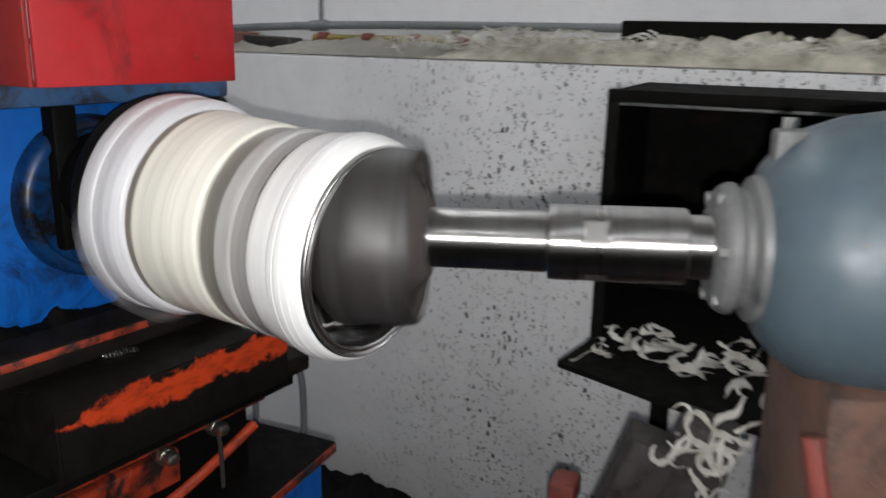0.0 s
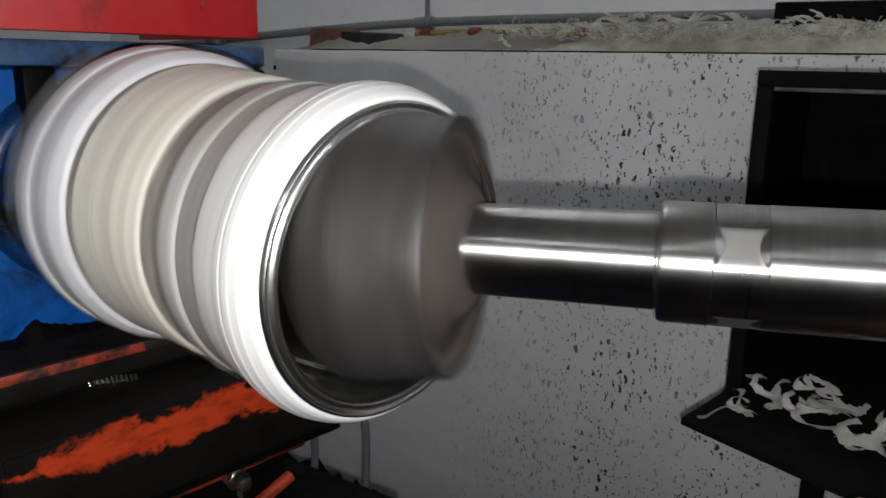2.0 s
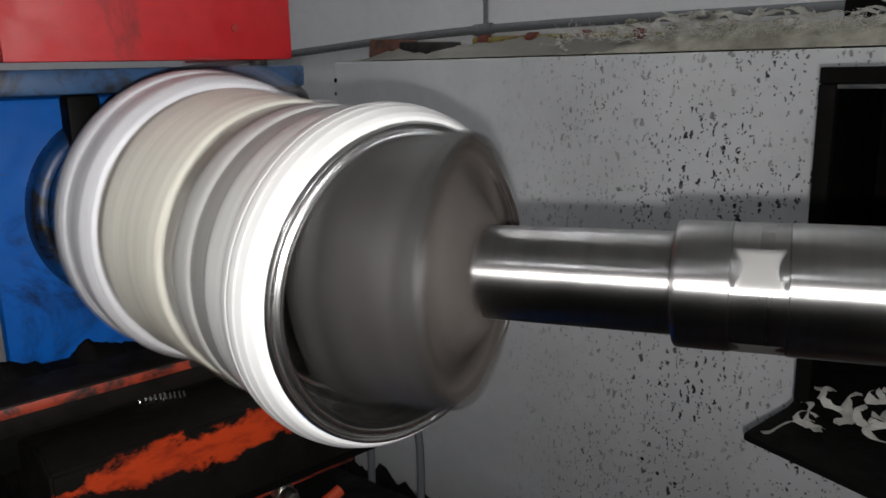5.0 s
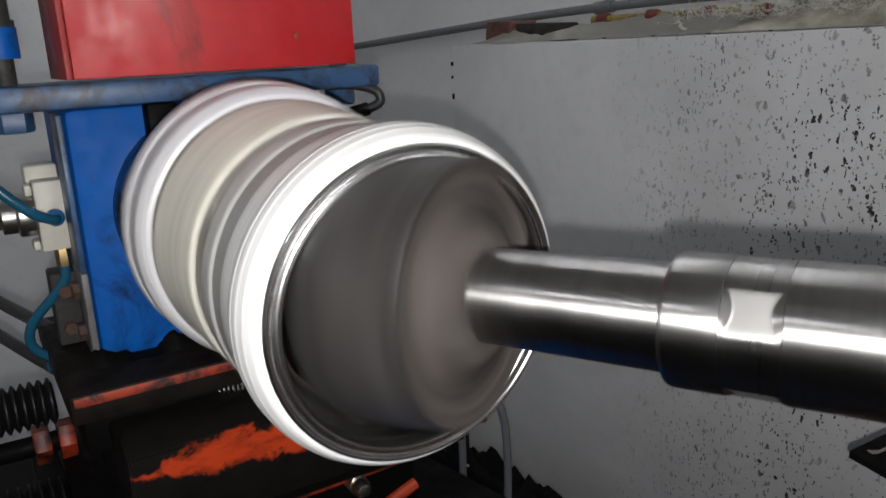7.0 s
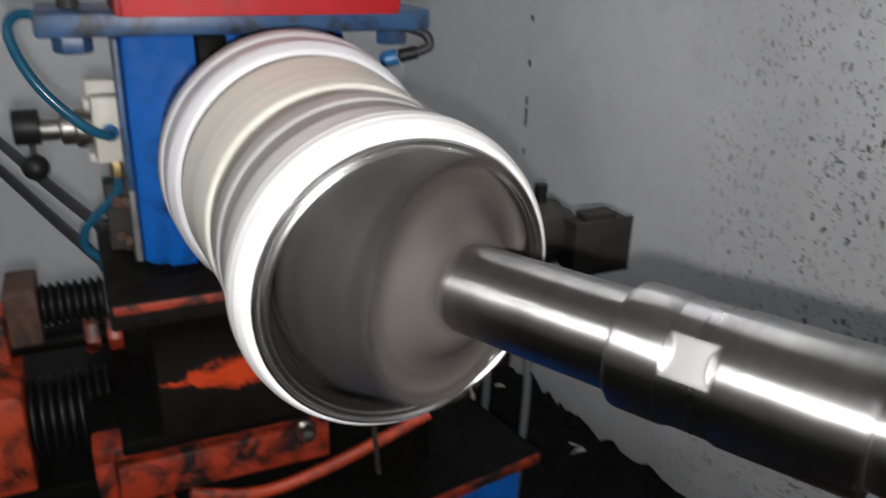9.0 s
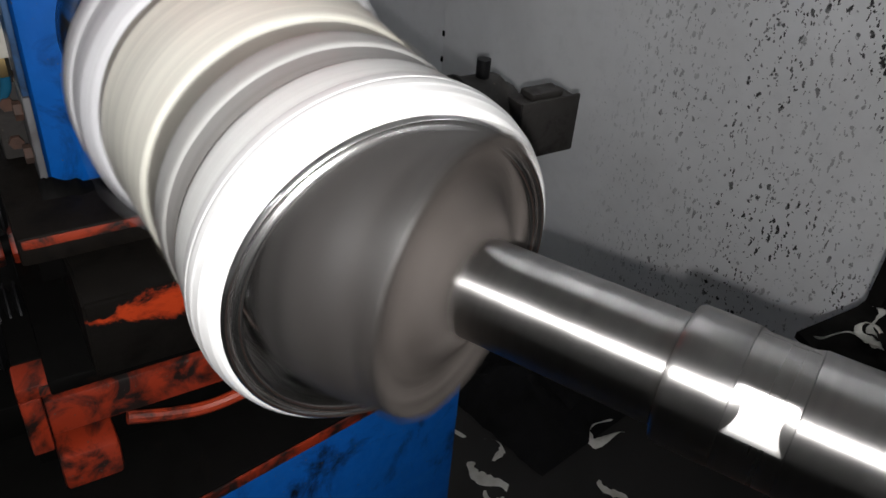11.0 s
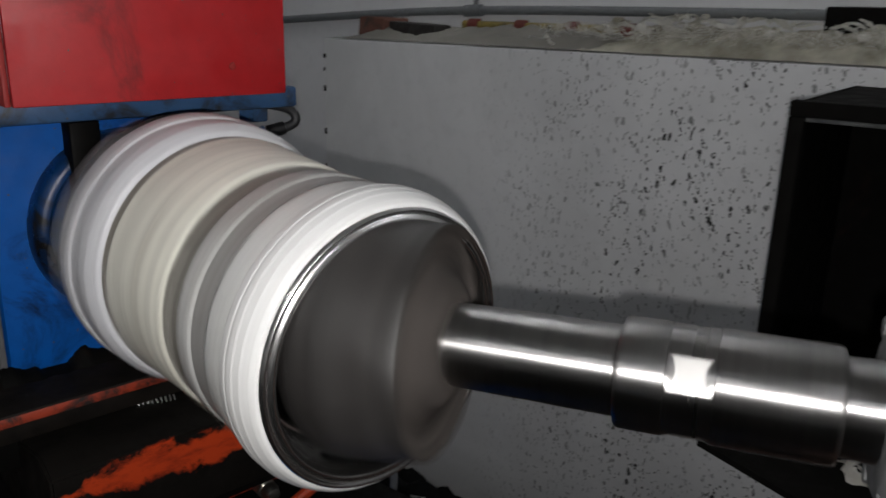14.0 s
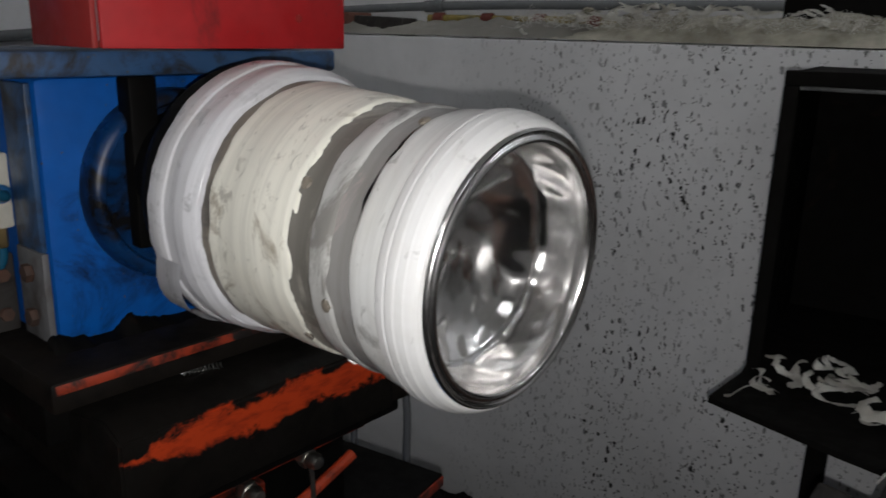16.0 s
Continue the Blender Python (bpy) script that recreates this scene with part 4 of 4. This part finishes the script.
# ---- extraction hood ----
def hood():
    t = thing("extraction_hood", pose(0, 0, 0), "sooty steel extraction hood with open mouth at the parapet", "hood")
    x0, x1, z0, z1, y = -0.292, 0.46, 0.800, 1.284, 1.50
    for n, b in (("mouth_rail", (x0, x1, y, y + 0.025, z1 - 0.022, z1)), ("mouth_stile", (x0, x0 + 0.022, y, y + 0.025, z0, z1 - 0.0225)), ("mouth_stile", (x1 - 0.022, x1, y, y + 0.025, z0, z1 - 0.0225))):
        part(n, box(*b, bevel=0.002), M_SOOT, t)
    part("inner_lip", box(x0 + 0.0225, x1 - 0.0225, y + 0.004, y + 0.020, z1 - 0.0285, z1 - 0.0225, bevel=0.001), M_HOUSEWORN, t, "worn metal inner lip")
    part("side_sheet", box(x0 + 0.002, x0 + 0.008, y + 0.0255, WALL_Y - 0.004, z0 - 0.02, z1 - 0.004, bevel=0), M_SOOT, t)
    part("side_sheet", box(x1 - 0.008, x1 - 0.002, y + 0.0255, WALL_Y - 0.004, z0 - 0.02, z1 - 0.004, bevel=0), M_SOOT, t)
    part("top_sheet", box(x0 + 0.0085, x1 - 0.0085, y + 0.0255, WALL_Y - 0.004, z1 - 0.012, z1 - 0.005, bevel=0), M_SOOT, t)
    part("back_sheet", box(x0 + 0.0085, x1 - 0.0085, WALL_Y - 0.012, WALL_Y - 0.005, 0.60, z1 - 0.0125, bevel=0), M_SOOT, t)
    bm = bmesh.new()
    for z in (0.779, 0.789):
        for p in ((-0.323, 1.375), (-0.132, 1.297), (-0.045, 1.268), (0.47, 1.15), (0.47, 1.935), (-0.29, 1.935), (-0.298, 1.50)):
            bm.verts.new((*p, z))
    bm.verts.ensure_lookup_table()
    bm.faces.new(bm.verts[0:7])
    bm.faces.new(bm.verts[7:14])
    for k in range(7):
        bm.faces.new((bm.verts[k], bm.verts[(k + 1) % 7], bm.verts[7 + (k + 1) % 7], bm.verts[7 + k]))
    bmesh.ops.recalc_face_normals(bm, faces=bm.faces)
    part("tray", bm, M_SOOT, t, "dark bent steel tray")
    for x in (-0.2, 0.35):
        part("tray_leg", box(x, x + 0.04, 1.80, 1.84, 0.0, 0.7785, bevel=0.002), M_SOOT, t)
    return t


hood()


# ---- clutter ----
def scrap(rng, length, width):
    """A curled shred of cotton: a looping, twisting ribbon with thickness and frayed width."""
    bm = bmesh.new()
    rows, n = [], 22
    p, heading = Vector((0, 0, 0)), rng.uniform(0, 6.28)
    curl, wave, twist = rng.uniform(0.02, 0.13) * rng.choice((-1, 1)), rng.uniform(0.3, 0.8), rng.uniform(0, 6.28)
    for i in range(n):
        u = i / (n - 1)
        heading += curl * (0.5 + u) + wave * math.sin(5.5 * u + twist) * 0.5 + rng.uniform(-0.12, 0.12)
        d = Vector((math.cos(heading), math.sin(heading), 0))
        w = width * (0.30 + 0.70 * math.sin(math.pi * (0.08 + 0.88 * u))) * rng.uniform(0.6, 1.2)
        lean = 0.9 * math.sin(4.2 * u + twist)
        side = Vector((-d.y * math.cos(lean), d.x * math.cos(lean), math.sin(lean)))
        lift = Vector((0, 0, width * 0.25 * (1 + math.sin(7 * u + twist))))
        mid = p + lift + Vector((0, 0, w * 0.16))
        rows.append([bm.verts.new(p + lift + side * w / 2), bm.verts.new(mid), bm.verts.new(p + lift - side * w / 2)])
        p = p + d * length / n + Vector((0, 0, 0.18 * length / n * math.sin(6 * u + 1.7 * twist)))
    for a, b in zip(rows, rows[1:]):
        bm.faces.new((a[0], a[1], b[1], b[0]))
        bm.faces.new((a[1], a[2], b[2], b[1]))
    low = min(v.co.z for v in bm.verts)
    for v in bm.verts:
        v.co.z -= low
    bmesh.ops.solidify(bm, geom=bm.faces[:], thickness=0.0018)
    return bm


def scraps(rng, spots, size, label, group):
    for x, y, z, s in spots:
        solid("cotton_shred", scrap(rng, size * s * 1.25, size * rng.uniform(0.12, 0.23) * s), M_LINT, label, "lint", group=group, m=pose(x, y, z, rng.uniform(-12, 12), rng.uniform(-12, 12), rng.uniform(0, 360)))


rng = random.Random(4)
scraps(rng, [(-0.26 + rng.uniform(0, 0.10), 1.42 + rng.uniform(0, 0.1), 0.790 + 0.004 * k, rng.uniform(0.7, 1.1)) for k in range(14)]
       + [(-0.10 + rng.uniform(0, 0.16), 1.32 + rng.uniform(0, 0.14), 0.790 + 0.003 * k, rng.uniform(0.8, 1.3)) for k in range(20)], 0.09, "curled white cotton shred on the hood tray", "shreds on the tray")


def mound(x0, x1, y0, y1, z, height, seed, cells=(70, 16)):
    """A fluffy ridge: a heap with ragged height."""
    bm = bmesh.new()
    nx, ny = cells
    grid = []
    for i in range(nx + 1):
        row = []
        for j in range(ny + 1):
            u, v = i / nx, j / ny
            x, y = x0 + (x1 - x0) * u, y0 + (y1 - y0) * v
            h = height(u) * math.sin(math.pi * v) ** 0.6 * (0.68 + 0.34 * noise.fractal((x * 14 + seed, y * 14, 0), 0.7, 2.1, 5)) * min(1, 8 * u, 8 * (1 - u))
            row.append(bm.verts.new((x, y + 0.008 * noise.noise((x * 30, y * 30, seed)), z + max(h, 0.004))))
        grid.append(row)
    for i in range(nx):
        for j in range(ny):
            bm.faces.new((grid[i][j], grid[i + 1][j], grid[i + 1][j + 1], grid[i][j + 1]))
    return bm


def hair_mat(seed, n, x0, x1, y0, y1, z, spread, r=0.0011):
    """Loose fibres standing off a heap."""
    rg = random.Random(seed)
    out = bmesh.new()
    for _ in range(n):
        p = Vector((rg.uniform(x0, x1), rg.uniform(y0, y1), z + rg.uniform(0, 0.03)))
        pts = [p]
        d = Vector((rg.uniform(-1, 1), rg.uniform(-1, 1), rg.uniform(0.1, 0.9))).normalized()
        for _k in range(5):
            p = p + d * spread / 5
            d = (d + Vector((rg.uniform(-1, 1), rg.uniform(-1, 1), rg.uniform(-0.9, 0.5))) * 0.8).normalized()
            pts.append(Vector((p.x, p.y, max(p.z, z))))
        f = tube(pts, r, 4, 2)
        me = bpy.data.meshes.new("t")
        f.to_mesh(me)
        f.free()
        out.from_mesh(me)
        bpy.data.meshes.remove(me)
    return out


solid("lint_heap", mound(-1.15, 2.6, 1.957, 2.28, LEDGE_Z - 0.001, lambda u: 0.055 + 0.055 * min(u * 3, 1), 3, (150, 14)), M_FLUFF, "heap of grey polishing fluff along the parapet top", "lint", "stuff")
solid("lint_fibres", hair_mat(8, 1700, -1.0, 0.6, 1.962, 2.10, LEDGE_Z + 0.026, 0.030, 0.00045), M_LINT, "loose pale fibres on the fluff", "lint", "stuff")
solid("ledge_dust", mound(-1.66, -0.72, 1.958, 2.28, LEDGE_Z - 0.001, lambda u: 0.050 + 0.016 * u, 9, (60, 14)), M_LEDGE, "grey dust and crumbs on the parapet top", "dust", "stuff")
rng = random.Random(11)
scraps(rng, [(-0.98 + rng.uniform(-0.1, 0.12), 1.99 + rng.uniform(0, 0.03), LEDGE_Z + 0.02, 0.8) for k in range(3)]
       + [(-0.72 + rng.uniform(-0.06, 0.1), 1.99 + rng.uniform(0, 0.06), LEDGE_Z + 0.042 + 0.003 * k, rng.uniform(0.8, 1.3)) for k in range(12)]
       + [(-0.50 + rng.uniform(-0.05, 0.2), 2.02 + rng.uniform(0, 0.08), LEDGE_Z + 0.062, rng.uniform(0.8, 1.2)) for k in range(9)], 0.085, "white cotton shred on the parapet top", "shreds on the parapet")


def tuft(seed, r):
    bm = bmesh.new()
    bmesh.ops.create_icosphere(bm, subdivisions=3, radius=r)
    for v in bm.verts:
        n = v.co.normalized()
        v.co = n * r * (0.75 + 0.75 * abs(noise.fractal(n * 2.6 + Vector((seed, 0, 0)), 0.6, 2.2, 5)))
        v.co.z *= 0.6
    return bm


rng = random.Random(5)
for k in range(24):
    r = rng.uniform(0.007, 0.014)
    solid("fluff_tuft", tuft(k * 3.7, r), M_FLUFF if k % 3 else M_LINT, "tuft of matted polishing fluff on the parapet", "lint", group="tufts on the parapet", m=pose(rng.uniform(-0.85, 0.35), rng.uniform(1.985, 2.08), LEDGE_Z + 0.05 + rng.uniform(0, 0.02), 0, 0, rng.uniform(0, 360)))


def ledge_brick():
    t = thing("broken_brick", pose(-1.49, 2.06, LEDGE_Z + 0.006, 0, 2, -6), "dirty broken brick and iron offcut lying on the parapet", "brick")
    bm = box(-0.115, -0.01, -0.05, 0.05, 0.0, 0.052, bevel=0.006)
    for v in bm.verts:
        v.co += Vector((noise.noise(v.co * 30), noise.noise(v.co * 31 + Vector((5, 0, 0))), 0)) * 0.010
    part("brick_piece", bm, M_BRICK, t)
    part("iron_offcut", box(-0.005, 0.17, -0.035, 0.030, 0.0, 0.045, bevel=0.004), M_IRON, t, "flat iron offcut")
    return t


ledge_brick()


def striped_strip():
    t = thing("clip_strip", pose(0, 2.135, LEDGE_Z), "yellow conduit strip with red clips along the wall foot", "conduit")
    part("strip", moved(revolve([(-1.32, 0.0), (-1.32, 0.011), (-0.72, 0.011), (-0.72, 0.0)], 14), Matrix.Translation((0, 0, 0.047))), M_YELLOW, t)
    for x in (-1.285, -1.135, -0.985, -0.835):
        part("clip", join(moved(revolve(rounded([(-0.016, 0.0), (-0.016, 0.017), (0.016, 0.017), (0.016, 0.0)], 0.003), 14), Matrix.Translation((x, 0, 0.047))), box(x - 0.004, x + 0.004, -0.004, 0.004, 0.0, 0.035, bevel=0.001)), M_CLIPRED, t, "faded red clip")
    return t


striped_strip()
conduit = thing("wall_conduit", pose(0, 0, 0), "grey conduit pipe clipped along the white wall", "pipe")
part("pipe", tube([(-2.885, 2.27, 1.305), (-2.2, 2.275, 1.352), (-1.40, 2.278, 1.398), (-0.4, 2.278, 1.405)], 0.0125, 12, 4), M_PIPE, conduit)
part("pipe_joint", tube([(-1.42, 2.278, 1.396), (-1.36, 2.278, 1.399)], 0.017, 12, 1), M_PIPE, conduit)
part("riser", tube([(-1.385, 2.282, 1.40), (-1.385, 2.285, 1.9), (-1.385, 2.285, 3.19)], 0.007, 8, 1), M_PIPE, conduit)
side_pipe = solid("side_pipe", tube([(-2.87, 2.2, 1.30), (-2.87, 0.9, 1.20), (-2.87, -0.6, 1.12)], 0.020, 12, 3), M_PIPE, "grey pipe running along the side wall", "pipe")
solid("steel_beam", join(box(-0.40, 2.2, 2.12, 2.21, LEDGE_Z + 0.0, LEDGE_Z + 0.108, bevel=0.004)), M_SOOT, "dark steel beam lying on the parapet", "beam")

crack = thing("joint_crack", pose(0, 0, 0), "broken black joint down the corner of the parapet", "crack", kind="structure")
rng = random.Random(31)
z = 1.27
while z > 0.35:
    hgt = rng.choice((0.012, 0.02, 0.035, 0.06)) * rng.uniform(0.7, 1.3)
    w = rng.uniform(0.003, 0.009)
    bm = box(BLOCK_X - 0.002, BLOCK_X + w, WALL_Y - 0.0015, WALL_Y + 0.004, z - hgt, z, bevel=0.001)
    part("crack_gap", bm, M_SOOT, crack)
    z -= hgt + rng.uniform(0.005, 0.16)

# clotted grease along the foot of the blue column, in uneven lumps
def grease_bead():
    bm = bmesh.new()
    rows, n = [], 90
    for i in range(n + 1):
        y = -0.150 + 0.275 * i / n
        h = 0.004 + 0.013 * max(0, noise.fractal((y * 26, 3.1, 0), 0.8, 2.1, 4) + 0.25)
        d = 0.010 + 0.010 * abs(noise.noise((y * 40, 8.0, 0)))
        rows.append([bm.verts.new((x, y, z)) for x, z in ((-0.4765, 0.9995), (-0.4765, 1.0 + h), (-0.4715 + d * 0.2, 1.0 + h * 0.85), (-0.4700 + d * 0.8, 1.0 + h * 0.3), (-0.468 + d, 0.9995))])
    for a, b in zip(rows, rows[1:]):
        for k in range(4):
            bm.faces.new((a[k], a[k + 1], b[k + 1], b[k]))
    bmesh.ops.recalc_face_normals(bm, faces=bm.faces)
    return bm


solid("clotted_grease", grease_bead(), M_GREASE, "black clotted grease along the foot of the blue column", "grease", "stuff", m=HEAD)

# floor rubbish in front of the parapet
solid("rag_heap", mound(-1.95, -0.75, 1.50, 1.945, -0.001, lambda u: 0.30 - 0.12 * u, 21, (50, 18)), M_CLOTH, "heap of black oily rags at the wall foot", "rags", "stuff")
rng = random.Random(21)
scraps(rng, [(-1.75 + rng.uniform(0, 0.7), 1.55 + rng.uniform(0, 0.25), 0.16 + rng.uniform(0, 0.07), rng.uniform(0.8, 1.5)) for k in range(9)], 0.075, "dirty white cotton shred on the rag heap", "shreds on the rags")
scraps(rng, [(-0.84, 1.43, 0.0, 1.5), (-0.80, 1.36, 0.0, 1.3), (-0.88, 1.40, 0.0, 1.2), (-0.70, 1.74, 0.0, 1.3), (-0.66, 1.60, 0.0, 1.0)], 0.12, "dirty white cotton shred on the black floor", "shreds on the floor")
for x, y, lean in ((-0.775, 1.20, 0.02), (-0.90, 1.215, 0.10)):
    solid("grey_hose", tube([(x - 0.05 - lean, y + 0.06, 0.02), (x - 0.03 - lean * 0.6, y + 0.02, 0.22), (x, y, 0.50), (x + 0.004, y, 0.74), (x - 0.04, y - 0.02, 0.80), (x - 0.09, y - 0.085, 0.81)], 0.0065, 12), M_GREYHOSE, "grey hose hanging down beside the machine", "hose", group="hanging hoses")


# ---- lower tool bed by the spindle ----
def tool_bed():
    t = thing("tool_bed", pose(0, 0, 0), "rusty slide bed carrying the polishing spindle", "machine bed")
    part("bed_casting", join(box(0.02, 1.35, 0.72, 1.10, 0.50, 0.735, bevel=0.012)), M_RUST, t, "rust-brown bed casting")
    part("stop_block", join(box(-0.035, 0.035, -0.04, 0.04, -0.15, 0.11, bevel=0.006, m=pose(-0.135, 1.08, 0.72, 0, 18, 12)), box(-0.05, 0.03, -0.035, 0.035, -0.15, 0.13, bevel=0.006, m=pose(-0.050, 1.12, 0.72, 0, 14, 5))), M_IRON, t, "dark steel stop block")
    part("stop_bracket", box(-0.24, -0.02, 1.03, 1.16, 0.50, 0.60, bevel=0.006), M_RUST, t)
    part("orange_cap", box(-0.245, -0.205, 1.05, 1.10, 0.70, 0.735, bevel=0.005), M_CLIPRED, t, "faded red cap")
    part("cap_post", box(-0.236, -0.216, 1.06, 1.09, 0.6005, 0.6995, bevel=0.002), M_IRON, t)
    part("bed_leg", box(0.2, 1.2, 0.75, 1.05, 0.0, 0.4995, bevel=0.01), M_RUST, t)
    part("bracket_leg", box(-0.20, -0.06, 1.05, 1.14, 0.0, 0.4995, bevel=0.006), M_RUST, t)
    return t


tool_bed()


rng = random.Random(77)
for k in range(16):
    # a hank of shreds caught on the block and hanging down its front
    x, z = rng.uniform(-0.080, 0.010), rng.choice((0.86, 0.85, 0.84, 0.80, 0.77)) + rng.uniform(-0.012, 0.012)
    solid("cotton_shred", moved(scrap(rng, rng.uniform(0.06, 0.10), rng.uniform(0.007, 0.013)), pose(0, 0, 0, rng.uniform(-30, 30), rng.uniform(55, 95), -90)), M_LINT, "curled white cotton shred draped over the stop block", "lint", group="shreds on the block", m=pose(x, 1.066 + rng.uniform(-0.012, 0.01), z, 0, 0, rng.uniform(-40, 40)))


# ---- movement ----
SPIN_END = 15.62
SPIN_RATE = 83.0


def spin_angle(t):
    """Degrees that the chuck still has to turn until it rests."""
    left = SPIN_END - t
    if left <= 0:
        return 0.0
    brake = 0.30
    full = SPIN_RATE * 30
    if left < brake:
        return full * left * left / (2 * brake)
    return full * (brake / 2 + left - brake)


def motions():
    times = [k / 30 for k in range(int(SPIN_END * 30) + 2)] + [16.0]
    rows = [(t, CHUCK @ pose(0, 0, 0, -spin_angle(t), 0, 0)) for t in times]
    walk(spinning_chuck, rows)
    ax = TOOL_DIR.to_3x3() @ Vector((1, 0, 0))
    tool = [(t, ax * d + Vector((0, 0, dz))) for t, d, dz in ((0, 0.001, 0.0045), (0.5, 0.001, 0.0045), (1.5, 0.0, 0.001), (3.5, 0.0, -0.002), (7, -0.005, -0.001), (8.5, -0.007, -0.001), (9.0, -0.005, 0.0), (9.5, -0.001, 0.0), (9.7, -0.003, 0.0), (12.0, -0.002, 0.002), (12.5, -0.003, 0.003), (13.0, -0.005, 0.001), (13.5, -0.003, 0.0), (14.3, -0.005, -0.003))]
    # it pulls off the wall of the pot, then slides clear to the side
    tool += [(t, Vector((x, y, z))) for t, x, y, z in ((14.5, 0.001, -0.012, -0.003), (14.6, 0.012, -0.026, -0.002), (14.7, 0.038, -0.036, 0.0), (14.8, 0.077, -0.040, 0.002), (14.9, 0.134, -0.038, 0.0), (15.0, 0.193, -0.037, -0.001), (15.1, 0.242, -0.038, -0.001),
             (15.2, 0.287, -0.039, -0.001), (15.3, 0.330, -0.040, -0.001), (15.5, 0.43, -0.040, -0.001), (15.7, 0.50, -0.040, -0.001), (16.0, 0.54, -0.040, -0.001))]
    rest = Matrix.Translation(TOOL_END) @ TOOL_DIR
    walk(polishing_spindle, [(t, Matrix.Translation(off) @ rest) for t, off in tool])
    turns = [(k / 30, pose(0, 0, 0, 79.0 * k % 360, 0, 0)) for k in range(481)]
    walk(felt_wheel, turns)
    walk(torch, TORCH_ROWS)


motions()
